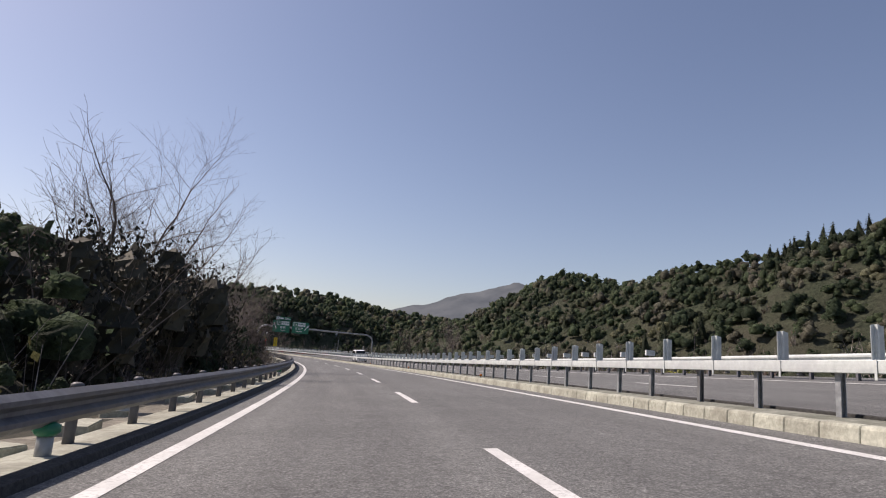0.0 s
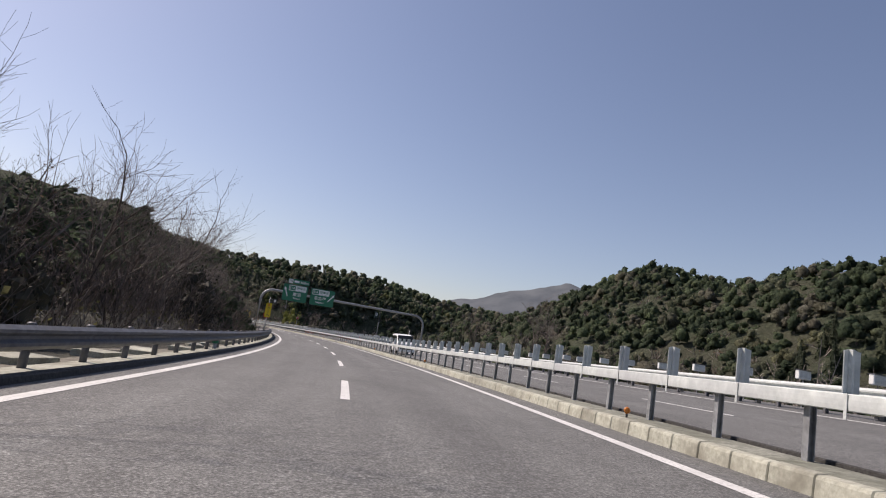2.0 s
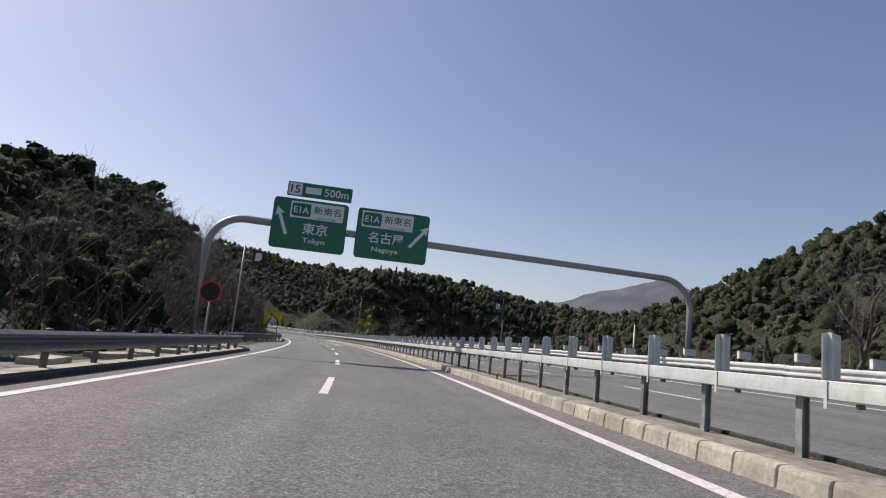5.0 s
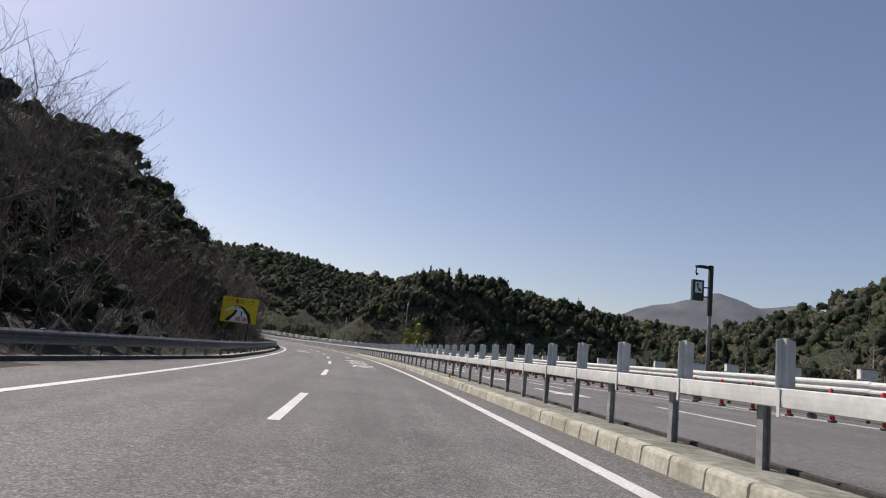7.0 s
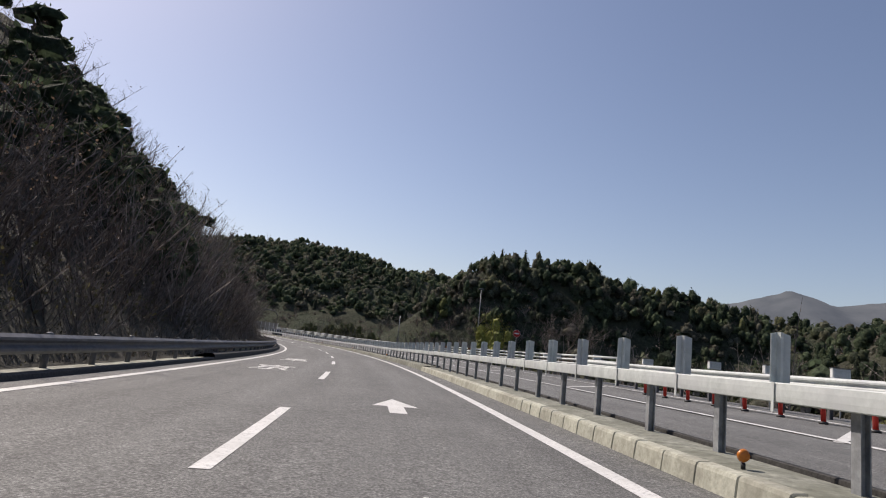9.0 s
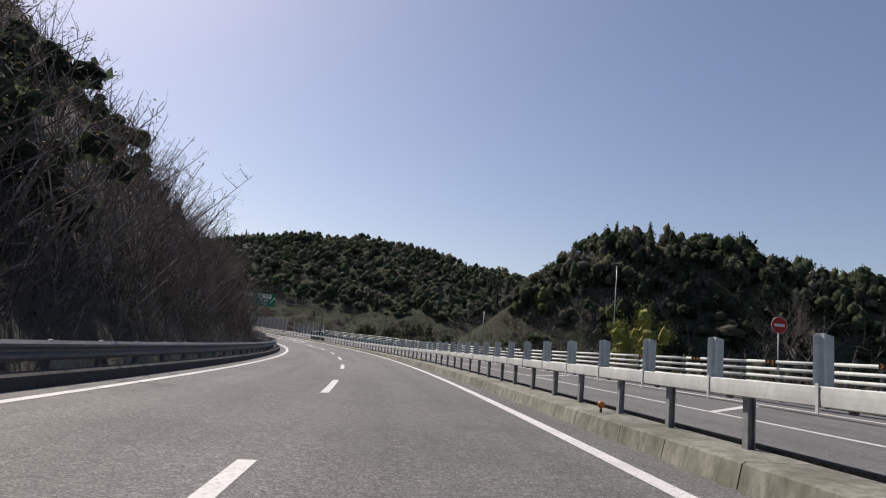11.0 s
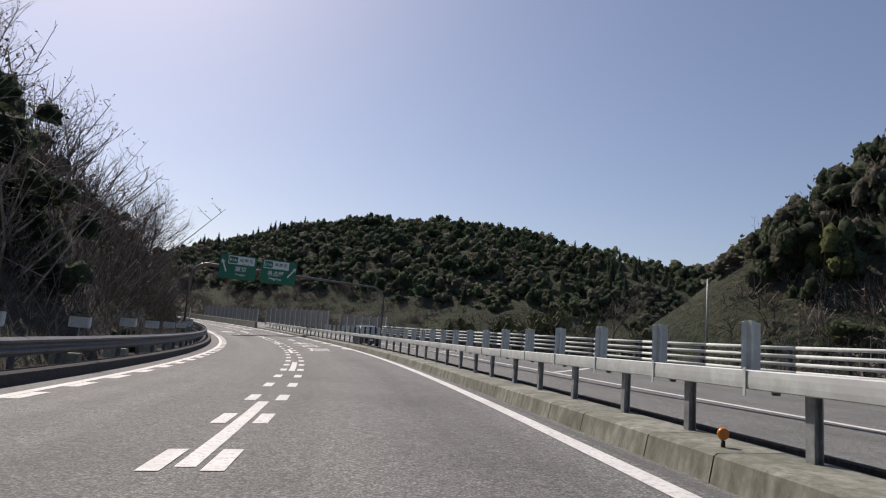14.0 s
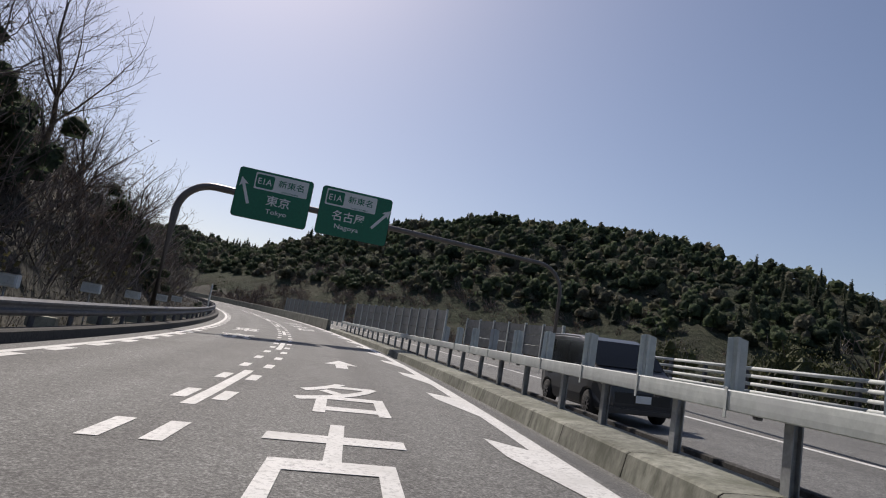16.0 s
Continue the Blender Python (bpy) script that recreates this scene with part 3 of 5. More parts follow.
def crown_tmpl(sprays, size, tall=1.0, count=9, trunk=True, spread=(0.72, 0.38), core=0.86):
    """An evergreen broadleaf crown of unit radius: full uneven lumps with many small sprays over them; its foot is at z = 0."""
    t = Tmpl()
    lumps = [np.array([math.cos(a) * r, math.sin(a) * r, z]) for a, r, z in
             [(k * 2.4 + rng.random(), 0.2 + 0.6 * rng.random(), tall * (0.2 + 0.75 * rng.random())) for k in range(count - 1)]] + [np.array([0.1, 0, tall * 1.1])]
    rad = [0.26 + 0.22 * rng.random() for _ in lumps]
    for c, r in zip(lumps, rad):
        lump(t, c, r * core)
    for _ in range(sprays):
        i = rng.integers(len(lumps))
        n = rng.normal(size=3)
        n[2] = abs(n[2]) * 0.9 - 0.2
        n /= np.linalg.norm(n)
        t.leaf(lumps[i] + n * rad[i] * (spread[0] + spread[1] * rng.random()), size * (0.55 + 0.9 * rng.random()), 0, 0.3)
    if trunk:
        for k in range(3):
            a = k * 2.1
            t.quad([(math.cos(a) * 0.07, math.sin(a) * 0.07, -0.2), (math.cos(a + 2.1) * 0.07, math.sin(a + 2.1) * 0.07, -0.2),
                    (math.cos(a + 2.1) * 0.05, math.sin(a + 2.1) * 0.05, tall * 0.6), (math.cos(a) * 0.05, math.sin(a) * 0.05, tall * 0.6)], 1)
    return t.done()


def conifer_tmpl(sprays, size):
    """A cedar of unit radius and height 4.6: tiers of drooping sprays round a stem."""
    t = Tmpl()
    for _ in range(sprays):
        z = rng.random() ** 1.35
        r = (1 - z) * (0.75 + 0.35 * rng.random()) + 0.06
        a = rng.random() * 6.283
        p = np.array([math.cos(a) * r * 0.75, math.sin(a) * r * 0.75, 0.5 + 4.0 * z])
        out = np.array([math.cos(a), math.sin(a), -0.35])
        s = np.array([-math.sin(a), math.cos(a), 0.0])
        L = size * (0.8 + 0.6 * rng.random()) * (0.5 + 0.7 * (1 - z))
        t.quad([p - out * L * 0.5 + np.array([0, 0, 0.1]), p + s * L * 0.45, p + out * L * 0.7, p - s * L * 0.45], 0)
    for k in range(3):
        a = k * 2.1
        t.quad([(math.cos(a) * 0.09, math.sin(a) * 0.09, -0.2), (math.cos(a + 2.1) * 0.09, math.sin(a + 2.1) * 0.09, -0.2), (0.01, 0, 4.5), (0, 0.01, 4.5)], 1)
    for k in range(8):
        a, b = k * 0.785, (k + 1) * 0.785
        t.quad([(math.cos(a) * 0.55, math.sin(a) * 0.55, 0.7), (math.cos(b) * 0.55, math.sin(b) * 0.55, 0.7), (math.cos(b) * 0.04, math.sin(b) * 0.04, 4.2), (math.cos(a) * 0.04, math.sin(a) * 0.04, 4.2)], 0)
    return t.done()


def bare_tmpl(stems, branches, twigs, leaves, thin=1.0, lean=0.4, leaf=0.018):
    """A leafless tree or tall shrub of unit width: bent stems, branches off them, twigs off those, and small dead leaves; about 2.2 high."""
    t = Tmpl()
    for k in range(stems):
        a, out = k * 2.4 + rng.random(), lean * (0.3 + rng.random())
        p = np.array([rng.normal() * 0.14, rng.normal() * 0.14, -0.15])
        way = np.array([math.cos(a) * out, math.sin(a) * out, 1.0])
        bend = rng.normal(size=3) * np.array([0.25, 0.25, 0.05])
        H = 1.3 + 0.75 * rng.random()
        line = [p + way * H * u / np.linalg.norm(way) + bend * math.sin(u * 2.6) * 0.5 for u in (0, 0.36, 0.7, 1.0)]
        for j, (wa, wb) in enumerate(((0.024, 0.017), (0.017, 0.01), (0.01, 0.004))):
            t.twig(line[j], line[j + 1], wa * thin, wb * thin, 1)
            if thin > 0.9:
                t.twig(line[j], line[j + 1], wa * thin, wb * thin, 1)
        for _ in range(branches // stems):
            u = 0.15 + 2.8 * rng.random() ** 0.8
            j = min(2, int(u))
            b0 = line[j] + (line[j + 1] - line[j]) * (u - j)
            dr = np.array([rng.normal(), rng.normal(), 0.75 + 0.6 * rng.random()])
            dr /= np.linalg.norm(dr)
            L = (0.26 + 0.34 * rng.random()) * (1.15 - 0.25 * u)
            b1 = b0 + dr * L * 0.55
            dr2 = dr + rng.normal(size=3) * 0.3
            b2 = b1 + dr2 * L * 0.5
            t.twig(b0, b1, 0.0075 * thin, 0.0055 * thin, 1)
            t.twig(b1, b2, 0.0055 * thin, 0.003 * thin, 1)
            for _ in range(twigs):
                v = rng.random()
                c0 = b0 + (b1 - b0) * v * 2 if v < 0.5 else b1 + (b2 - b1) * (v * 2 - 1)
                c1 = c0 + (dr * 0.7 + rng.normal(size=3) * 0.62) * L * (0.25 + 0.3 * rng.random())
                t.twig(c0, c1, 0.0045 * thin, 0.0025 * thin, 1)
            for _ in range(leaves):
                t.leaf(b0 + (b2 - b0) * rng.random() + rng.normal(size=3) * 0.05, leaf * (0.6 + 0.8 * rng.random()), 0, 0.1)
    return t.done()


def brush_tmpl(sticks):
    """A leafless bushy crown of unit radius: thin sticks that fan out to an uneven dome, with a few dead leaves."""
    t = Tmpl()
    heads = [np.array([rng.normal() * 0.4, rng.normal() * 0.4, 0.5 + 0.5 * rng.random()]) for _ in range(5)]
    for k in range(sticks):
        c = heads[k % 5]
        n = rng.normal(size=3)
        n[2] = abs(n[2]) + 0.25
        n /= np.linalg.norm(n)
        a = c * np.array([0.7, 0.7, 0.4 + 0.5 * rng.random()])
        t.twig(a, c + n * (0.4 + 0.3 * rng.random()), 0.04, 0.014, 1)
        if k % 2:
            t.leaf(c + n * 0.5 * rng.random(), 0.07 + 0.05 * rng.random(), 0, 0.1)
    return t.done()


def scatter(name, tmpls, spots, mats, label, category, kind="stuff"):
    """Copies of the templates at the spots (x, y, z, wide, tall, tone), as one mesh that knows each plant's tone."""
    V, F, M, tone, n0 = [], [], [], [], 0
    for x, y, z, wide, tall, tn in spots:
        v, f, m = tmpls[int(rng.integers(len(tmpls)))]
        a = rng.random() * 6.283
        c, s = math.cos(a), math.sin(a)
        p = np.empty_like(v)
        p[:, 0] = (v[:, 0] * c - v[:, 1] * s) * wide + x + v[:, 2] * wide * 0.06 * math.sin(a * 3)
        p[:, 1] = (v[:, 0] * s + v[:, 1] * c) * wide + y
        p[:, 2] = v[:, 2] * tall + z
        V.append(p)
        F.append(f + n0)
        M.append(m)
        tone.append(np.full(len(v), tn, np.float32))
        n0 += len(v)
    V, F, M, tone = np.concatenate(V), np.concatenate(F), np.concatenate(M), np.concatenate(tone)
    me = bpy.data.meshes.new(name)
    me.vertices.add(len(V))
    me.vertices.foreach_set("co", V.ravel())
    me.loops.add(F.size)
    me.loops.foreach_set("vertex_index", F.ravel())
    me.polygons.add(len(F))
    me.polygons.foreach_set("loop_start", np.arange(0, F.size, 4, dtype=np.int32))
    me.polygons.foreach_set("material_index", M)
    me.attributes.new("tone", "FLOAT", "POINT").data.foreach_set("value", tone)
    me.polygons.foreach_set("use_smooth", np.ones(len(F), bool))
    for m in mats:
        me.materials.append(m)
    me.update(calc_edges=True)
    return tagged(new(name, me), label, category, kind=kind)


def foliage(name, stops, rough=0.75, fine=3.4, vary=0.4, spec=0.15, grain=0.5, relief=0.45, through_leaf=0.35):
    """Leaves: colour by the plant's own tone, shifted from spray to spray, with leaf-sized light and dark and relief."""
    m, n, l, b = shader(name, rough, 0, spec)
    at, geo = n.new("ShaderNodeAttribute"), n.new("ShaderNodeNewGeometry")
    at.attribute_name = "tone"
    col = ramp(n, l, at.outputs["Fac"], stops)
    f = ramp(n, l, geo.outputs["Random Per Island"], [(0.0, (1 - vary,) * 3), (1.0, (1 + vary,) * 3)])
    col = mixed(n, l, 1.0, col, f, "MULTIPLY")
    g = noise_at(n, l, fine, 5, 0.75)
    col = mixed(n, l, 1.0, col, ramp(n, l, g, [(0.36, (1 - grain,) * 3), (0.64, (1 + grain,) * 3)]), "MULTIPLY")
    l.new(col, b.inputs["Base Color"])
    if relief:
        bump(n, l, b, g, 1.0, relief)
    if through_leaf:
        tr, mx, out = n.new("ShaderNodeBsdfTranslucent"), n.new("ShaderNodeMixShader"), n["Material Output"]
        l.new(col, tr.inputs["Color"])
        mx.inputs[0].default_value = through_leaf
        l.new(b.outputs[0], mx.inputs[1])
        l.new(tr.outputs[0], mx.inputs[2])
        l.new(mx.outputs[0], out.inputs["Surface"])
    return m


GREENS = foliage("evergreen_leaves", [(0.0, (0.052, 0.074, 0.046)), (0.35, (0.074, 0.102, 0.06)), (0.6, (0.1, 0.13, 0.072)), (0.74, (0.15, 0.15, 0.112)), (0.86, (0.175, 0.168, 0.13)), (0.95, (0.16, 0.18, 0.07)), (1.0, (0.22, 0.22, 0.07))], vary=0.35, fine=1.7, grain=0.5, relief=0.6, through_leaf=0.45)
CEDAR = foliage("cedar_needles", [(0.0, (0.036, 0.048, 0.03)), (1.0, (0.075, 0.088, 0.052))], vary=0.3)
DEAD = foliage("dead_leaves", [(0.0, (0.08, 0.06, 0.045)), (0.5, (0.15, 0.108, 0.08)), (0.8, (0.21, 0.15, 0.105)), (1.0, (0.12, 0.125, 0.055))], relief=0)
TWIG = foliage("twigs", [(0.0, (0.1, 0.083, 0.075)), (0.6, (0.2, 0.168, 0.15)), (1.0, (0.34, 0.3, 0.27))], 0.9, relief=0, through_leaf=0)
BARK = speckled("bark", (0.06, 0.048, 0.038), (0.2, 0.165, 0.135), 9.0, 0.95, bumped=0.6, dist=0.02, stretch=(1, 1, 0.3))


def spots_on(points, wide, tall, tone):
    """Spots from plan points: wide, tall and tone are pairs of bounds."""
    p = np.array(points)
    z = land(p[:, 0], p[:, 1])
    r = rng.random((len(p), 3))
    return [(x, y, zz - 0.1, wide[0] + (wide[1] - wide[0]) * a, tall[0] + (tall[1] - tall[0]) * b, tone[0] + (tone[1] - tone[0]) * c)
            for (x, y), zz, (a, b, c) in zip(p, z, r)]


def grid(x0, x1, y0, y1, step):
    gx, gy = np.meshgrid(np.arange(x0, x1, step), np.arange(y0, y1, step))
    p = np.stack([gx.ravel(), gy.ravel()], 1)
    return p + rng.uniform(-0.45, 0.45, p.shape) * step


def woods():
    sets = {22: [crown_tmpl(115, 0.095, 0.95, 8) for _ in range(8)], 60: [crown_tmpl(38, 0.13, 0.95, 5) for _ in range(6)],
            130: [crown_tmpl(26, 0.17, 0.95, 4) for _ in range(5)], 260: [crown_tmpl(12, 0.22, 0.95, 4) for _ in range(4)]}
    cedar_t = [conifer_tmpl(80, 0.24) for _ in range(4)]
    bare_t = [bare_tmpl(3, 27, 2, 0, 1.7, 0.3, 0.03) for _ in range(6)]
    fuzz_t = [brush_tmpl(40) for _ in range(6)]
    bands = ((4.0, 22, 60, (2.1, 3.6)), (4.5, 60, 130, (2.7, 4.4)), (5.9, 130, 260, (3.8, 5.6)), (10.0, 260, 480, (6.8, 9.5)))
    cedar, bare, fuzz = [], [], []
    for step, lo, hi, big in bands:
        p = grid(-470, 330, -170, 720, step)
        s, d, z0 = near_s(p[:, 0], p[:, 1])
        dist = np.abs(d)
        seen = np.where(d > 0, s > 0.8 * d - 60, (s > 190) & (-d > 75))
        keep = (dist >= lo) & (dist < hi) & seen & (s < 690)
        p, d, s = p[keep], d[keep], s[keep]
        up = land(p[:, 0], p[:, 1]) - np.interp(s, SG, SZ)
        kind = np.array([noise.noise((x / 38.0, y / 38.0, 4.0)) for x, y in p]) + rng.normal(size=len(p)) * 0.22
        low = np.clip(1 - up / 14.0, 0, 1)
        scrub = (p[:, 0] < -61) & (p[:, 1] > 285) & (p[:, 1] < 410) & (d > 0) & (d < 100) & (up < 8)
        is_bare = ((kind + low * 0.5 > 0.46) | (scrub & (rng.random(len(p)) < 0.7))) & (up < 24) & (hi < 270)
        stand = (p[:, 1] > 440) & (up < 24) & (p[:, 1] < 520)
        is_cedar = (~is_bare) & (~scrub) & ((kind < -0.5) | (stand & (kind < 0.1))) & (p[:, 1] < 520) & (hi < 270) & (lo > 50)
        q = ~is_bare & ~is_cedar
        k = np.where(scrub, np.where(p[:, 0] < -65, 0.25, 0.55), np.where(low > 0.5, 0.8, 1.0))
        rows = [(x, y, z, w * f, t * f, tn) for (x, y, z, w, t, tn), f in zip(spots_on(p[q], big, (big[0] * 1.0, big[1] * 1.15), (0.0, 0.9)), k[q])]
        scatter("woodland", sets[lo], rows, [GREENS, BARK], "dense dull-green evergreen woodland on the hillsides", "woodland")
        if is_cedar.any():
            cedar += spots_on(p[is_cedar], (2.1, 3.1), (1.3, 2.0), (0, 1))
        if is_bare.any():
            some = [(x, y, z, w * f, t * f, tn) for (x, y, z, w, t, tn), f in zip(spots_on(p[is_bare], (2.4, 3.7), (2.2, 3.6), (0.2, 0.95)), np.where(scrub, np.where(p[:, 0] < -65, 0.3, 0.7), 1.0)[is_bare])]
            thin = {60: (0.8, 0.75, 1), 130: (1.0, 1.0, 1), 260: (1.35, 1.0, 2)}[hi]
            fuzz += [(x, y, z, w * thin[0], t * thin[1], tn) for x, y, z, w, t, tn in some[::thin[2]]]
            if hi < 100:
                bare += some[::3]
    # taller trees that close the near hill, a belt of scrub along the far verge, and crowns along the top of the cut slope
    extra = [(x, y) for x, y in zip(rng.uniform(-62, 40, 620), rng.uniform(300, 362, 620)) if land(np.array([x]), np.array([y]))[0] > 3.5 and (Vector((x, y)) - on(270, 36).xy).length > 10][:310]
    scatter("woodland", sets[22], spots_on(extra, (1.7, 3.0), (3.0, 5.2), (0.1, 0.95)), [GREENS, BARK], "tall dull-green evergreen trees on the near hill", "woodland")
    bare += spots_on(np.stack([rng.uniform(-64, -42, 260), rng.uniform(288, 336, 260)], 1), (1.6, 2.8), (1.5, 2.7), (0.3, 0.9))
    fuzz += spots_on(np.stack([rng.uniform(-110, -42, 420), rng.uniform(285, 345, 420)], 1), (0.9, 1.6), (0.5, 1.0), (0.1, 0.8))
    fuzz += spots_on(np.stack([rng.uniform(-63, -34, 170), rng.uniform(290, 327, 170)], 1), (1.7, 2.7), (1.5, 2.5), (0.2, 0.9))
    foot = [on(q, e)[:2] for q, e in zip(rng.uniform(334, 470, 1150), 18.5 + 75 * rng.random(1150) ** 1.3)]
    fuzz += spots_on(foot, (1.9, 3.3), (1.4, 2.4), (0.1, 0.75))
    fuzz = [q for q, e in zip(fuzz, near_s([q[0] for q in fuzz], [q[1] for q in fuzz])[1]) if e > 18.0 or e < -70]
    belt = [on(q, e)[:2] for q, e in zip(rng.uniform(-20, 330, 520), rng.uniform(20.5, 33, 520))]
    cut = 300
    scatter("verge_scrub", sets[60], spots_on(belt[cut:], (1.2, 2.3), (1.2, 2.4), (0.1, 1.0)), [GREENS, BARK], "low green and brown scrub beyond the opposite carriageway", "scrub")
    bare += spots_on(belt[:cut], (1.8, 3.0), (1.8, 3.4), (0.3, 1.0))
    ledge = [on(q, e)[:2] for q, e in zip(rng.uniform(-5, 240, 640), -(13.5 + 55 * rng.random(640) ** 1.4))]
    scatter("woodland", sets[60], spots_on(ledge, (1.8, 3.1), (1.7, 2.9), (0.0, 0.5)), [GREENS, BARK], "dark evergreen trees along the top of the cut slope", "woodland")
    scatter("cedar_wood", cedar_t, cedar, [CEDAR, BARK], "dark pointed cedars standing among the woodland", "woodland")
    scatter("bare_wood", bare_t, bare, [DEAD, TWIG], "pale leafless trees at the foot of the hills", "woodland")
    scatter("bare_wood", fuzz_t, fuzz, [DEAD, TWIG], "grey-brown leafless trees among the hillside woods", "woodland")


def thicket():
    front_t = [bare_tmpl(6, 42, 1, 2, 1.15, 0.72, 0.017) for _ in range(8)]
    back_t = [bare_tmpl(4, 24, 1, 2, 1.45, 0.7, 0.022) for _ in range(6)]
    green_t = [crown_tmpl(220, 0.042, 1.0, 8, False, (0.62, 0.5), 0.68) for _ in range(5)]
    near, rear, leafy_rows = [], [], []
    for step, lo, hi in ((1.4, 0.0, 4.2), (1.75, 4.2, 9.0), (2.7, 9.0, 22.0)):
        gs, gd = np.meshgrid(np.arange(-45, 372, step), np.arange(lo, hi, step))
        s = gs.ravel() + rng.uniform(-0.5, 0.5, gs.size) * step
        deep = gd.ravel() + rng.uniform(-0.5, 0.5, gs.size) * step
        foot, rise, top, tall = flank(s)
        d = -(np.maximum(np.minimum(foot, 8.0) - 0.9, 6.5) + deep + bay(s))
        h = np.interp(s, SG, SH)
        x, y = np.interp(s, SG, SX) + np.cos(h) * d, np.interp(s, SG, SY) + np.sin(h) * d
        z = np.where(d > -10.5, [bank_z(a, b) for a, b in zip(s, d)], land(x, y))
        front = np.clip((-d - 6.2) / 2.2, 0.35, 1.0)
        mood = np.array([noise.noise((a / 9.0, b / 9.0, 1.0)) for a, b in zip(x, y)])
        r = rng.random((len(s), 3))
        for i in range(len(s)):
            t = tall[i] * (0.78 + 0.4 * r[i, 0]) * front[i] / 2.2
            leafy = mood[i] + (r[i, 1] - 0.5) * 0.5 > (0.12 if s[i] < 130 else 0.2 if s[i] < 172 else 0.44)
            tone = float(np.clip((0.34 if s[i] < 130 else 0.42 if s[i] < 175 else 0.54) + mood[i] * 0.8 + (r[i, 2] - 0.5) * 0.5, 0, 1))
            row = (x[i], y[i], z[i] - 0.15, t * (0.8 + 0.5 * r[i, 2]), t * 1.05, tone)
            if leafy:
                leafy_rows.append((*row[:3], row[3] * 0.8, row[4] * 0.95, tone * 0.3))
            else:
                (near if hi < 5 else rear).append(row)
    scatter("thicket", front_t, near, [DEAD, TWIG], "brown leafless thicket at the foot of the roadside slope", "thicket")
    scatter("thicket", back_t, rear, [DEAD, TWIG], "brown leafless thicket covering the roadside slope", "thicket")
    scatter("evergreen_thicket", green_t, leafy_rows, [GREENS, BARK], "dark evergreen bushes among the roadside thicket", "thicket")


def weed_tmpl():
    """A low tuft of weeds and dead stalks, about one wide and one high."""
    t = Tmpl()
    for _ in range(8):
        a = rng.normal(size=2) * 0.2
        e = a + rng.normal(size=2) * 0.35
        t.twig((a[0], a[1], -0.05), (e[0], e[1], 0.5 + 0.5 * rng.random()), 0.018, 0.006, 1)
    for _ in range(10):
        t.leaf(rng.normal(size=3) * np.array([0.3, 0.3, 0.2]) + np.array([0, 0, 0.42]), 0.05 + 0.05 * rng.random(), 0, 0.1)
    return t.done()


def undergrowth():
    """Low growth between the guardrail and the thicket, and at the foot of the far barrier."""
    tm = [weed_tmpl() for _ in range(6)]
    rows = []
    for lo, hi, d0, d1, n, tones in ((156, 350, -5.6, -9.5, 1700, (0.1, 0.7)), (-30, 125, -6.6, -9.8, 450, (0.2, 0.9)), (-60, 330, 16.3, 22.0, 800, (0.4, 1.0))):
        for _ in range(n):
            s, d = lo + (hi - lo) * rng.random(), d0 + (d1 - d0) * rng.random()
            q = on(s, d)
            z = bank_z(s, d) - 0.05 if d < 0 else max(q.z - 0.05 if d < 17 else -99, land(np.array([q.x]), np.array([q.y]))[0])
            k = 0.7 + 0.8 * rng.random() if abs(d) > 7.2 else 0.3 + 0.3 * rng.random()
            rows.append((q.x, q.y, z, k, k * (0.8 + 0.5 * rng.random()), tones[0] + (tones[1] - tones[0]) * rng.random()))
    for _ in range(900):
        x, y = rng.uniform(-95, -40), rng.uniform(262, 345)
        s, d, z0 = near_s([x], [y])
        if 19 < d[0] < 62 and s[0] < 345:
            k = 1.0 + 1.5 * rng.random()
            rows.append((x, y, land(np.array([x]), np.array([y]))[0] - 0.1, k * 1.2, k, 0.2 + 0.7 * rng.random()))
    for s in (159.3, 160.3, 161.0, 162.1, 285.0, 287.1, 291.6, 296.4, 297.3):
        q = on(s, 4.26 if s < 196 else 4.95, 0.0 if s < 196 else 0.24)
        rows.append((q.x, q.y, q.z, 0.34, 0.36, 0.9))
    scatter("undergrowth", tm, rows, [WEEDS, TWIG], "dark weeds and dead stalks at the foot of the slope", "undergrowth")


WEEDS = foliage("weeds", [(0.0, (0.05, 0.045, 0.03)), (0.5, (0.09, 0.085, 0.045)), (1.0, (0.16, 0.16, 0.07))])
woods()
thicket()
undergrowth()


# kerb blocks of the median, one by one
def kerb_blocks():
    n, L = 300, 0.655
    prof = [(4.305, -0.03), (4.335, 0.175), (4.365, 0.205), (4.475, 0.21), (4.475, -0.03)]
    base = mesh_of("kerb_block", *block(L - 0.012), CONCRETE)
    line = new("kerb", ribbon("kerb", prof, MED0, -18.0, CONCRETE, 1.5))
    tagged(line, "pale concrete kerb blocks along the median", "kerb", kind="structure")
    part("kerb_run", ribbon("kerb_run", prof, -18.0 + n * L, MED1, CONCRETE, 0.8), line)
    for i in range(n):
        s = -18.0 + (i + 0.5) * L
        m = flat(s, 4.39, rng.normal() * 0.004)
        part("kerb_block", base, line, m @ pose(0, 0, 0, 0, 0, rng.normal() * 0.5))


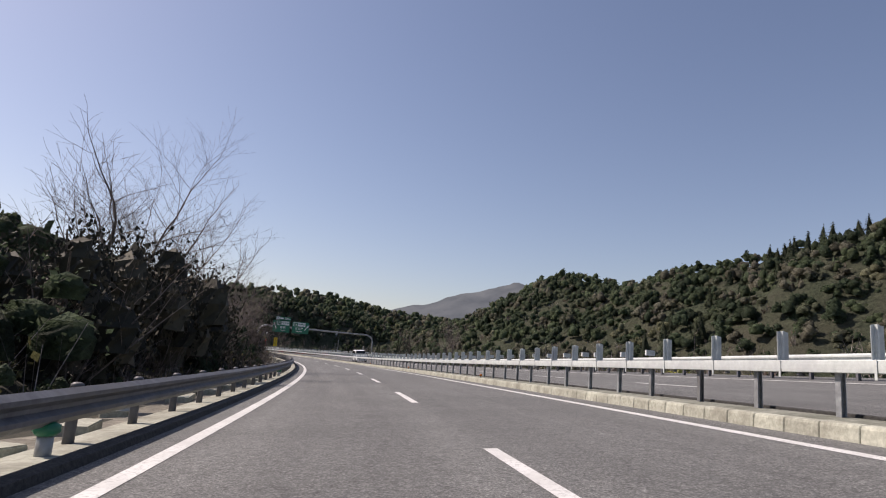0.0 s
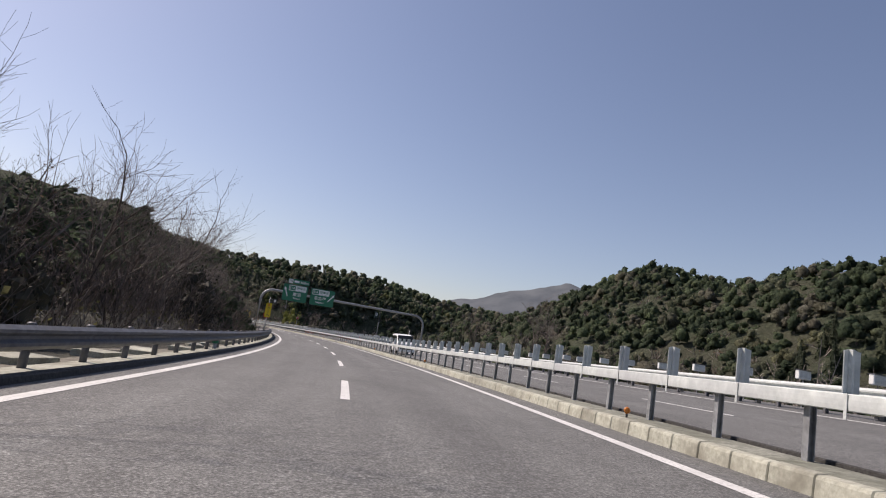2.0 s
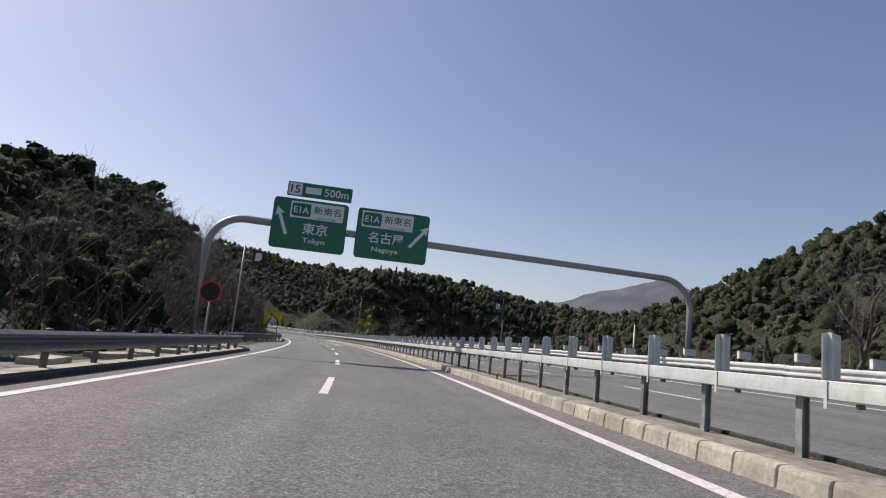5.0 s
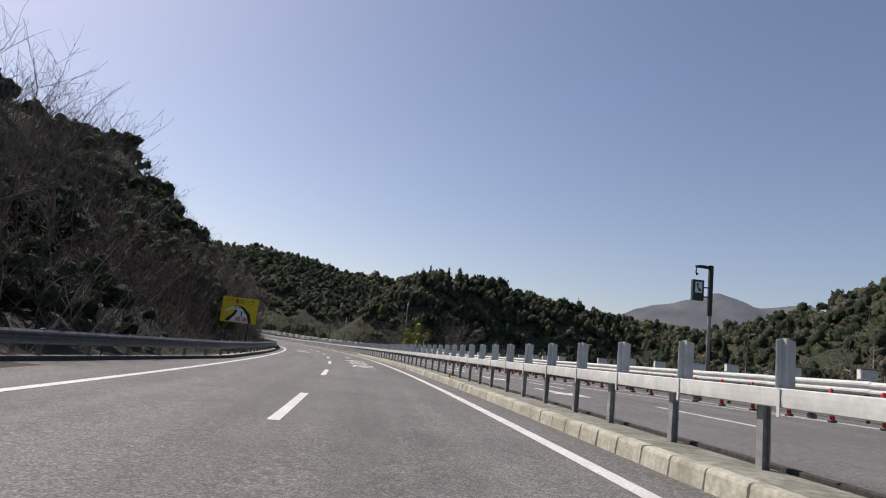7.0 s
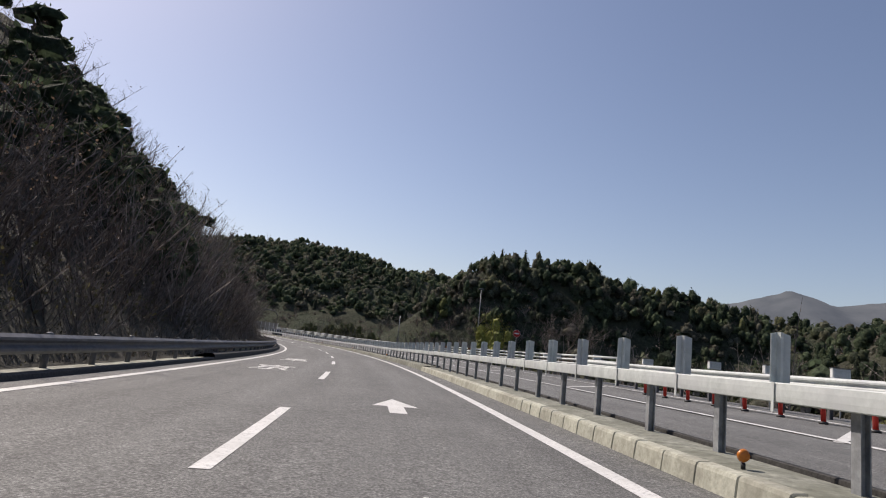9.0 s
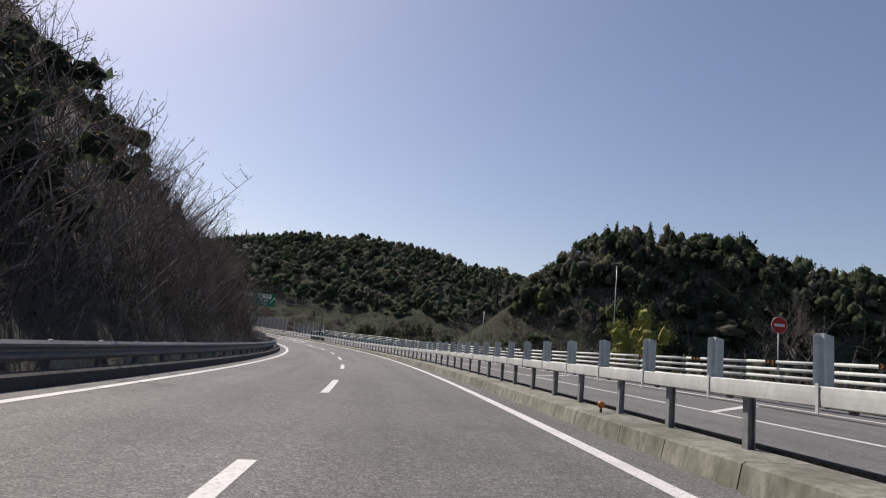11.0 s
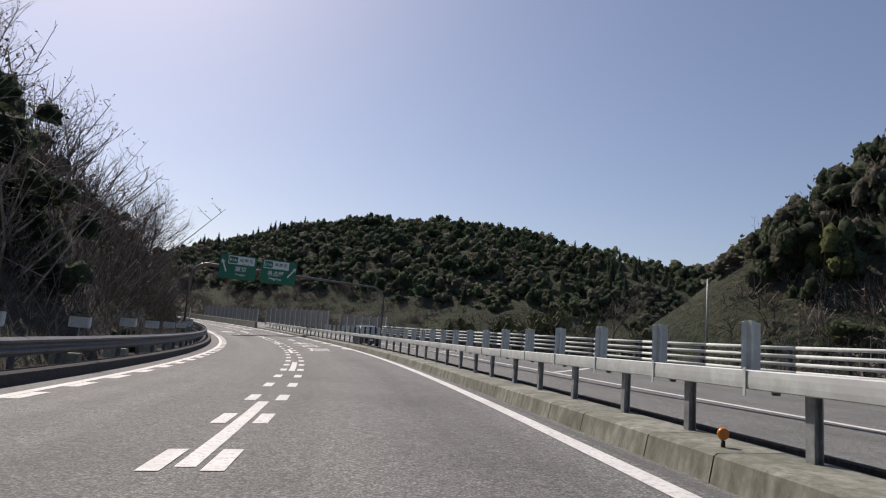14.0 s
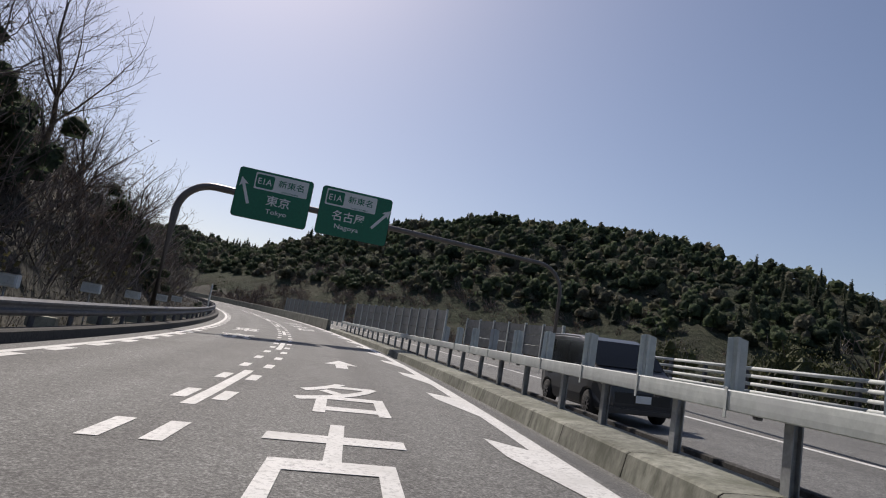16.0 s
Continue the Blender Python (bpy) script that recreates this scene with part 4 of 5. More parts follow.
def block(L):
    o = [(-0.085, -0.03), (-0.06, 0.165), (-0.045, 0.195), (-0.02, 0.205), (0.085, 0.21), (0.085, -0.03)]
    k = len(o)
    v = []
    for y, g in ((-L / 2, 0.012), (-L / 2 + 0.012, 0), (L / 2 - 0.012, 0), (L / 2, 0.012)):
        v += [(x + (g if x < 0 else 0), y, z - (g if z > 0 else 0)) for x, z in o]
    f = [tuple(range(k)), tuple(range(3 * k, 4 * k))[::-1]]
    f += [(r * k + i, r * k + k + i, r * k + k + (i + 1) % k, r * k + (i + 1) % k) for r in range(3) for i in range(k)]
    return v, f


def flat(s, d, up=0.0):
    """A pose that lies in the road's surface: x to the right, y along."""
    o = on(s, d, up)
    y = (on(s + 0.5, d, up) - on(s - 0.5, d, up)).normalized()
    x = (on(s, d + 0.5, up) - on(s, d - 0.5, up)).normalized()
    z = x.cross(y).normalized()
    x = y.cross(z)
    m = Matrix((x, y, z)).transposed().to_4x4()
    m.translation = o
    return m


kerb_blocks()


# road markings
def patch(name, corners, up=0.006, mat=PAINT, parent=road):
    """A painted patch with corners (s, d) on the road."""
    v = [on(s, d, up) for s, d in corners]
    return part(name, mesh_of(name, v, [tuple(range(len(v)))], mat), parent)


def strip(name, pts, w, mat, up=0.004, parent=road):
    """A thin uneven line through points (s, d)."""
    v, f = [], []
    for i, (s, d) in enumerate(pts):
        k = w * (0.6 + 0.8 * ((i * 0.618) % 1))
        a, b = pts[max(i - 1, 0)], pts[min(i + 1, len(pts) - 1)]
        t = Vector((b[0] - a[0], b[1] - a[1])).normalized()
        v += [on(s - t.y * k / 2, d + t.x * k / 2, up), on(s + t.y * k / 2, d - t.x * k / 2, up)]
    f = [(2 * i, 2 * i + 1, 2 * i + 3, 2 * i + 2) for i in range(len(pts) - 1)]
    return part(name, mesh_of(name, v, f, mat), parent)


def wobble(pts, n, amp):
    out = []
    for (s0, d0), (s1, d1) in zip(pts[:-1], pts[1:]):
        for i in range(n):
            u = i / n
            out.append((s0 + (s1 - s0) * u + rng.normal() * amp, d0 + (d1 - d0) * u + rng.normal() * amp))
    return out + [pts[-1]]


def markings():
    def word(chars, d, starts, w, L):
        for c, s in zip(chars, starts):
            # the last character is set from its roof and its lower body
            bits = (("尸", w, L, L / 2, 0.0), ("至", w * 0.76, L * 0.5, L * 0.26, w * 0.1)) if c == "屋" else ((c, w, L, L / 2, 0.0),)
            for g, gw, gl, up, side in bits:
                me = lettering("road_character", g, 1.0, PAINT, gw, gl, 0.003, 0.012)
                part("road_character", me, road, flat(s + up, d + side, 0.006))
    word("名古屋", 1.8, (166.6, 161.7, 156.6), 1.25, 3.5)
    word("名古屋", 1.66, (305.9, 301.7, 296.2), 1.2, 3.4)
    word("東京", -1.75, (196.0, 186.0), 1.3, 3.6)
    word("東京", -1.75, (330.0, 322.6), 1.3, 3.6)
    word("名古屋", 1.8, (351.0, 345.5, 340.0), 1.25, 3.5)
    for s in (313.0, 175.5):
        patch("road_arrow", [(s, 1.66), (s + 1.1, 1.66), (s + 1.1, 1.4), (s + 2.6, 1.8), (s + 1.1, 2.2), (s + 1.1, 1.94), (s, 1.94)])
    # blocks beside the lane line, blocks beside the left line, teeth beside the right line
    s = 269.25
    while s < 380:
        for o in (-0.225, 0.225):
            m = dash_mid(s)
            patch("lane_block", [(s - 0.44, m + o - 0.085), (s - 0.44, m + o + 0.085), (s + 0.44, m + o + 0.085), (s + 0.44, m + o - 0.085)])
        s += 2.489
    s = 272.0
    while s < 390:
        patch("edge_block", [(s - 0.5, left_line(s) + 0.12), (s - 0.5, left_line(s) + 0.36), (s + 0.5, left_line(s) + 0.36), (s + 0.5, left_line(s) + 0.12)])
        s += 2.05
    s = 300.8
    while s < 400:
        patch("edge_tooth", [(s - 2.6, right_line(s) - 0.1), (s - 0.9, right_line(s) - 0.43), (s, right_line(s) - 0.45), (s - 0.5, right_line(s) - 0.1)])
        s += 4.3
    # cracks and the expansion joint
    for pts, w in (([(12.4, -3.3), (11.8, -2.1), (11.5, -1.03), (12.0, -0.48)], 0.03), ([(10.2, -0.1), (12.0, -0.48), (13.3, -0.64), (15.6, -0.66), (18.1, -0.82), (19.0, -0.47), (19.6, -0.25), (21.3, -0.31), (22.4, -0.6), (23.1, -0.45), (25, -0.5)], 0.035),
                   ([(26.0, -3.4), (25.4, -1.6), (26.2, -1.2)], 0.02), ([(300.0, -2.6), (300.7, -1.4), (299.9, -0.6)], 0.02)):
        strip("crack", wobble(pts, 5, 0.05), w, TAR)
    strip("expansion_joint", [(319.6, -4.1), (323.2, -1.0), (327.6, 3.0), (328.4, 4.0)], 0.28, TAR)
    # the other carriageway
    for d, s0, s1, w in ((13.4, -90, 150, 0.18), (9.5, 196, 420, 0.18), (6.2, -90, 420, 0.16)):
        stripe("edge_line", d, w, s0, s1, road_b, -0.014)
    for k in range(-6, 13):
        s = 3.0 + k * 12.23
        stripe("lane_dash", 9.65, 0.15, s, s + 4.65, road_b, -0.014)
    for s in (144.6, 154.6, 164.4):
        patch("road_arrow", [(s + 4.2, 8.25), (s + 4.2, 8.0), (s + 1.8, 8.15), (s + 1.7, 7.8), (s, 8.7), (s + 2.2, 9.0), (s + 1.9, 8.55)][::-1], -0.012, parent=road_b)
    strip("edge_line", [(140, 13.2), (150, 11.7), (160, 10.6), (172, 9.9), (196, 9.5)], 0.18, PAINT, -0.014, road_b)
    strip("edge_line", [(150, 13.3), (170, 13.2), (200, 13.4), (240, 13.6), (330, 13.4)], 0.18, PAINT, -0.014, road_b)
    for s in (176, 191, 206, 222, 238, 254.2, 270, 286, 302):
        strip("hatch_line", [(s, 9.55), (s + 3.4, 13.0)], 0.3, PAINT, -0.013, road_b)


TAR = plain("tar", (0.018, 0.018, 0.018), 0.6)
markings()


# barriers of the other carriageway
def far_barriers():
    g = thing("guardrail", "galvanised guardrail beyond the opposite carriageway", "guardrail")
    post = mesh_of("post", *channel(0.12, 0.1, -0.4, 0.86, 0.012), GALV_OLD_SHADED)
    s = -60.0
    while s < 200:
        rise = float(np.interp(s, [90, 140, 172], [0.68, 0.9, 0.98]))
        part("beam", ribbon("beam", [(14.42 - a, rise + b) for a, b in w_beam(0)], s, s + 4.0, GALV, 2.0, True), g)
        for q in (0.3, 2.3):
            part("post", post, g, place(s + q, 14.55, rise - 0.77))
        s += 4.0
    h = thing("pipe_barrier", "four-rail steel pipe barrier beyond the opposite carriageway", "barrier")
    s = 196.0
    while s < 344:
        drop = float(np.interp(s, [222, 250, 290, 310], [-0.06, 0.06, 0.1, 0.06]))
        for z in (1.33, 1.09, 0.85, 0.61):
            p = [on(s + q, 14.5, z - drop) for q in (0, 2, 4.02)]
            part("pipe", tube("pipe", p, [0.055] * 3, GALV, 8), h)
        part("post", post, h, place(s + 0.4, 14.6, 0.42 - drop))
        part("post", post, h, place(s + 2.4, 14.6, 0.42 - drop))
        s += 4.0
    for i, s in enumerate((222, 226.5, 231, 235.5, 240, 244.5, 249, 253.5, 258)):
        t = thing("chevron_reflector", "orange and black chevron reflector on the pipe barrier", "reflector", "chevron reflectors", at=place(s, 14.36, 1.33 - float(np.interp(s, [222, 250, 290], [-0.06, 0.06, 0.1]))))
        part("plate", plate("plate", rounded(-0.26, 0.26, -0.075, 0.075, 0.02), -0.012, 0.0, BLACK), t)
        for k in (-0.16, 0.0, 0.16):
            part("chevron", plate("chevron", [(k - 0.07, -0.06), (k - 0.01, -0.06), (k + 0.05, 0), (k - 0.01, 0.06), (k - 0.07, 0.06), (k - 0.01, 0)], -0.017, -0.0125, ORANGE), t)


ORANGE_DULL = plain("amber_lens", (0.55, 0.17, 0.02), 0.35)
ORANGE = plain("orange_reflective", (0.75, 0.28, 0.02), 0.4)
far_barriers()


# reflector boxes on stalks, red posts, loose slabs and blocks
def delineator():
    t = thing("delineator", "white boxy road delineator on a thin post", "delineator", "delineators")
    part("post", tube("post", [(0, 0, -1.4), (0, 0, 1.08)], [0.022, 0.022], GREY_POLE, 6), t)
    b = part("housing", box_mesh("housing", -0.27, 0.27, -0.09, 0.09, 0.94, 1.25, SIGN_WHITE, 0.02), t)
    part("lens", box_mesh("lens", -0.22, 0.22, -0.104, -0.092, 1.0, 1.19, LENS_GREY, 0.004), b, label="grey reflector lens")
    part("hood", box_mesh("hood", -0.29, 0.29, -0.13, 0.1, 1.252, 1.268, GALV_OLD_SHADED, 0.004), b)
    return t


LENS_GREY = plain("reflector_lens", (0.66, 0.68, 0.65), 0.25)
first = delineator()
spots = [(s, 15.6 if s < 190 else 15.9, 0.0) for s in np.arange(17.4, 214, 3.02)] + [(s, -5.8, 0.02) for s in (273.5, 278.2, 282.9, 287.8, 293.0, 298.0, 303.8, 309.2, 314.0, 319.2, 324.6, 330.0, 335.3)]
spots = [(s, d, up + float(np.interp(s, [100, 140, 190], [0, 0.16, 0.24])) * (d > 0)) for s, d, up in spots]
first.matrix_basis = place(spots[0][0], spots[0][1], spots[0][2])
for s, d, up in spots[1:]:
    copy_thing(first, place(s + rng.normal() * 0.25, d, up + rng.normal() * 0.03, rng.normal() * 6))


def red_posts():
    t = thing("lane_post", "red flexible lane post with white bands on the asphalt", "bollard", "red lane posts", at=flat(138.4, 13.3))
    part("base", tube("base", [(0, 0, -0.02), (0, 0, 0.03), (0, 0, 0.05)], [0.11, 0.11, 0.06], BLACK, 12), t)
    part("tube", tube("tube", [(0, 0, 0.05), (0, 0, 0.8), (0, 0, 0.84)], [0.062, 0.055, 0.03], RED, 12), t)
    for z in (0.5, 0.66):
        part("band", tube("band", [(0, 0, z), (0, 0, z + 0.06)], [0.0605, 0.0595], SIGN_WHITE, 12), t)
    for s in np.arange(140, 190, 1.55):
        copy_thing(t, flat(s, float(np.interp(s, [140, 188], [13.3, 12.6]))))


red_posts()


def verge_bits():
    slab = thing("concrete_slab", "pale loose concrete slab lying on the verge", "slab", "loose slabs", at=place(-14, -5.6, 0.02))
    part("slab", box_mesh("slab", -0.3, 0.3, -0.75, 0.75, -0.04, 0.13, CONCRETE, 0.015), slab)
    s = -11.6
    while s < 118:
        copy_thing(slab, place(s, -5.55 + rng.normal() * 0.16, -0.02 + rng.random() * 0.06, rng.normal() * 9) @ Matrix.Diagonal((0.8 + 0.4 * rng.random(), 0.6 + 0.7 * rng.random(), 1, 1)))
        s += 2.6 + rng.random() * 1.8
    for s in np.arange(204.0, 345, 4.28):
        b = copy_thing(slab, place(s, -5.35, 0.16, 90 + rng.normal() * 5) @ Matrix.Diagonal((0.7, 0.42, 1.6, 1)))
        tagged(b, "short weathered concrete block behind the guardrail", "block", "concrete blocks")
    v = thing("vent_pipe", "green mushroom-capped vent pipe beside the kerb", "pipe", at=place(-8.9, -4.56))
    part("pipe", tube("pipe", [(0, 0, -0.1), (0, 0, 0.3)], [0.075, 0.075], GREY_POLE, 12), v)
    part("cap", tube("cap", [(0, 0, 0.27), (0, 0, 0.31), (0, 0, 0.37), (0, 0, 0.4)], [0.09, 0.125, 0.12, 0.06], SIGN_GREEN, 12), v)
    v2 = copy_thing(v, place(16.5, -4.6))
    copy_thing(v, place(48.5, -4.6))
    o = thing("road_stud", "small orange reflector stud on the median kerb", "reflector", "kerb reflectors", at=place(80.75, 4.6, 0.2))
    part("stem", tube("stem", [(0, 0, 0), (0, 0, 0.06)], [0.02, 0.02], BLACK, 8), o)
    part("lens", tube("lens", [(0, -0.03, 0.12), (0, 0.0, 0.12), (0, 0.03, 0.12)], [0.045, 0.06, 0.045], ORANGE_DULL, 12), o, label="round orange lens")
    for s, up in ((12.5, 0.2), (35.1, 0.2), (58, 0.2), (103, 0.2), (126, 0.2), (148, 0.2), (171, 0.2), (216.8, 0.25), (243, 0.25), (269.4, 0.25), (300.4, 0.25)):
        copy_thing(o, place(s, 4.6 if up < 0.22 else 4.68, up))


verge_bits()


# overhead sign gantries
def sign_panel(t, x, z, w, h, text, roman, arrow, side):
    """One green panel: x, z its middle. side: where the arrow stands."""
    p = part("sign_panel", plate("sign_panel", rounded(x - w / 2, x + w / 2, z - h / 2, z + h / 2, 0.16), -0.03, 0.03, SIGN_GREEN), t)
    part("rim", plate("rim", rounded(x - w / 2 - 0.02, x + w / 2 + 0.02, z - h / 2 - 0.02, z + h / 2 + 0.02, 0.17), 0.031, 0.05, SIGN_BACK), p)
    tx = x + 0.28 * side * -1
    bw = w * 0.72
    part("route_box", plate("route_box", rounded(tx - bw / 2, tx + bw / 2, z + 0.28, z + h / 2 - 0.1, 0.05), -0.036, -0.031, SIGN_WHITE), p)
    part("route_badge", plate("route_badge", rounded(tx - bw / 2 + 0.06, tx - bw / 2 + 0.9, z + 0.36, z + h / 2 - 0.18, 0.08), -0.04, -0.0365, SIGN_GREEN), p)

    def write(s, cx, cz, ww, hh, mat, y=-0.036):
        part("lettering", lettering("lettering", s, 1.0, mat, ww, hh, 0.004, 0.01), p, pose(cx, y, cz, 90))
    write("E1A", tx - bw / 2 + 0.48, z + (0.28 + h / 2 - 0.1) / 2, 0.66, 0.3, SIGN_WHITE, -0.043)
    write("新東名", tx + 0.45, z + (0.28 + h / 2 - 0.1) / 2 + 0.06, 1.22, 0.36, SIGN_GREEN, -0.039)
    write("SHIN-TOMEI", tx + 0.45, z + 0.35, 0.8, 0.07, SIGN_GREEN, -0.039)
    write(text, tx, z - 0.16, 0.5 * len(text) + 0.12, 0.52, SIGN_WHITE)
    write(roman, tx, z - 0.74, 0.2 * len(roman), 0.3, SIGN_WHITE)
    ax, L = x + side * (w / 2 - 0.42), 1.35
    a = math.radians(22 if side < 0 else -38) if arrow is None else arrow
    ca, sa = math.cos(a), math.sin(a)
    shape = [(-0.07, -L / 2), (0.07, -L / 2), (0.07, L / 2 - 0.35), (0.22, L / 2 - 0.42), (0, L / 2), (-0.22, L / 2 - 0.42), (-0.07, L / 2 - 0.35)]
    part("arrow", plate("arrow", [(ax + u * ca - v * sa, z + 0.1 + u * sa + v * ca) for u, v in shape], -0.046, -0.044, SIGN_WHITE), p)


SIGN_BACK = plain("sign_back", (0.03, 0.035, 0.035), 0.5, 0.3)


def gantry(s, left, right, beam, centre, mat, extra):
    base = place(s, 0.0)
    t = thing("sign_gantry", "arched steel gantry with two green direction signs", "sign gantry", "sign gantries", at=base)
    zl, zr = on(s, left).z - on(s, 0).z, on(s, right).z - on(s, 0).z
    r = 1.5
    path = [(left, 0, zl - 0.6), (left, 0, beam - r)]
    path += [(left + r - r * math.cos(a), 0, beam - r + r * math.sin(a)) for a in np.linspace(0.15, math.pi / 2, 9)]
    path += [(right - r + r * math.sin(a), 0, beam - 0.25 - r + r * math.cos(a)) for a in np.linspace(0, math.pi / 2, 9)]
    path += [(right, 0, zr - 0.8)]
    part("pole", tube("pole", path, [0.19] * 2 + [0.175] * 9 + ([0.15] * 9 + [0.16] if extra else [0.1] * 10), mat, 14), t)
    for x in (left, right):
        part("base_plate", box_mesh("base_plate", x - 0.35, x + 0.35, -0.35, 0.35, (zl if x == left else zr) - 0.7, (zl if x == left else zr) - 0.02, CONCRETE, 0.02), t)
    w, h = (3.3, 2.28) if extra else (3.52, 2.4)
    for k, (text, roman, side) in enumerate((("東京", "Tokyo", -1), ("名古屋", "Nagoya", 1))):
        x = centre + (k * 2 - 1) * (w / 2 + 0.24)
        sign_panel(t, x, beam + 0.02, w, h, text, roman, None, side)
        for q in (-1.0, 1.0):
            part("bracket", box_mesh("bracket", x + q - 0.05, x + q + 0.05, 0.05, 0.3, beam - 0.9, beam + 0.9, SIGN_BACK, 0.01), t)
    for ob in t.children:
        if ob.name.startswith("sign_panel"):
            ob.matrix_basis = pose(0, -0.33, 0)
    if extra:
        x, z = centre - 1.6, beam + 1.16
        e = part("exit_plate", plate("exit_plate", rounded(x - 1.45, x + 1.45, z + 0.12, z + 0.78, 0.06), -0.37, -0.33, SIGN_GREEN), t)
        part("badge", plate("badge", rounded(x - 1.4, x - 0.8, z + 0.17, z + 0.73, 0.05), -0.376, -0.371, SIGN_WHITE), e)
        part("lettering", lettering("lettering", "15", 1.0, BLACK, 0.4, 0.36, 0.004, 0.01), e, pose(x - 1.1, -0.379, z + 0.45, 90))
        part("bar", plate("bar", rounded(x - 0.65, x + 0.05, z + 0.3, z + 0.6, 0.02), -0.376, -0.371, SIGN_WHITE), e)
        part("lettering", lettering("lettering", "500m", 1.0, SIGN_WHITE, 1.1, 0.36, 0.004, 0.01), e, pose(x + 0.75, -0.374, z + 0.45, 90))
    return t


gantry(114.0, -6.3, 17.0, 5.8, -0.08, GREY_POLE, True)
gantry(329.6, -6.0, 13.9, 6.35, 0.2, BACKLIT_POLE, False)


# roadside signs
def pole_sign_tall():
    t = thing("warning_sign", "tall narrow yellow warning sign on a steel post", "sign", at=place(87.4, -5.2, 0, -3))
    part("post", tube("post", [(0, 0.05, -0.5), (0, 0.05, 3.1)], [0.035, 0.035], GREY_POLE, 10), t)
    p = part("sign_face", plate("sign_face", rounded(-0.27, 0.27, 1.85, 3.2, 0.03), -0.015, 0.0, YELLOW), t)
    part("lettering", lettering("lettering", "急", 1.0, RED_TXT, 0.22, 0.24, 0.003, 0.01), p, pose(0, -0.018, 3.02, 90))
    for c, z in (("カ", 2.75), ("ー", 2.5), ("プ", 2.27)):
        if c == "ー":
            part("lettering", box_mesh("lettering", -0.018, 0.018, -0.019, -0.016, z - 0.09, z + 0.09, BLACK), p)
        else:
            part("lettering", lettering("lettering", "ブ" if c == "プ" else c, 1.0, BLACK, 0.2, 0.2, 0.003, 0.01), p, pose(0, -0.018, z, 90))
    a = [(0.17 * math.cos(q) + 0.02, 1.93 + 0.17 * math.sin(q)) for q in np.linspace(0.0, 2.2, 8)]
    b = [(0.11 * math.cos(q) + 0.02, 1.93 + 0.11 * math.sin(q)) for q in np.linspace(2.2, 0.0, 8)]
    part("arrow", plate("arrow", a + [(-0.2, 2.0)] + b, -0.019, -0.016, BLACK), p)


RED_TXT = plain("red_lettering", (0.5, 0.04, 0.03), 0.5)


def curve_board():
    t = thing("warning_board", "large yellow curve warning board on two dark posts", "sign", at=place(166.0, -5.85, 0.3, -6) @ Matrix.Diagonal((0.88, 1, 0.9, 1)))
    for x in (-0.75, 0.75):
        part("post", tube("post", [(x, 0.08, -1.0), (x, 0.08, 3.3)], [0.055, 0.055], SIGN_BACK, 10), t)
    p = part("sign_face", plate("sign_face", rounded(-1.25, 1.25, 1.65, 3.4, 0.03), -0.02, 0.02, YELLOW), t)
    part("lettering", lettering("lettering", "この先", 1.0, RED_TXT, 0.6, 0.19, 0.003, 0.005), p, pose(-0.78, -0.023, 3.18, 90))
    part("lettering", lettering("lettering", "急カーブ", 1.0, BLACK, 1.4, 0.34, 0.003, 0.014), p, pose(0.3, -0.023, 3.14, 90))
    outer = [(0.74, 1.68), (0.59, 2.15), (0.23, 2.59), (-0.13, 2.8), (-0.43, 2.74), (-0.97, 2.45)]
    inner = [(-0.92, 2.34), (-0.48, 2.58), (-0.23, 2.59), (-0.12, 2.47), (-0.23, 2.2), (-0.64, 1.72)]
    part("road_shape", plate("road_shape", outer + inner, -0.0235, -0.0205, SIGN_WHITE), p)
    part("road_edge", plate("road_edge", [(0.97, 1.68), (0.8, 2.28), (0.33, 2.73), (-0.13, 2.88), (-0.53, 2.75)] + outer[4::-1], -0.0265, -0.024, BLACK), p)
    part("road_edge", plate("road_edge", [(-0.94, 1.78), (-0.45, 2.23), (-0.25, 2.56)] + inner[2:], -0.0265, -0.024, BLACK), p)
    part("arrow", plate("arrow", [(0.16, 2.1), (0.24, 2.1), (0.22, 2.36), (0.27, 2.36), (0.18, 2.5), (0.1, 2.38), (0.15, 2.37)], -0.0265, -0.024, BLACK), p)
    part("arrow", plate("arrow", [(0.08, 2.6), (-0.12, 2.72), (-0.3, 2.72), (-0.3, 2.76), (-0.42, 2.69), (-0.3, 2.63), (-0.3, 2.68), (-0.13, 2.68)], -0.0265, -0.024, BLACK), p)
    part("lettering", lettering("lettering", "減速", 1.0, RED_TXT, 0.86, 0.34, 0.003, 0.012), p, pose(0.2, -0.026, 1.92, 90))


def disc(r, n=28):
    return [(r * math.cos(2 * math.pi * i / n), r * math.sin(2 * math.pi * i / n)) for i in range(n)]


def round_sign(name, s, d, z, r, kind, label, up=0.0):
    t = thing(name, label, "sign", at=place(s, d, up, -4))
    part("post", tube("post", [(0, 0.06, -1.5), (0, 0.06, z + r * 0.8)], [0.04, 0.04], GREY_POLE, 10), t)
    f = part("sign_face", plate("sign_face", [(x, z + y) for x, y in disc(r)], -0.02, 0.0, RED), t)
    if kind == "no_entry":
        part("rim", plate("rim", [(x, z + y) for x, y in disc(r * 1.06)], 0.001, 0.012, SIGN_WHITE), f)
        part("bar", plate("bar", rounded(-r * 0.68, r * 0.68, z - r * 0.17, z + r * 0.17, 0.02), -0.025, -0.021, SIGN_WHITE), f)
    else:
        part("dial", plate("dial", [(x, z + y) for x, y in disc(r * 0.86)], -0.024, -0.0205, DARK_DIAL), f)
    return t


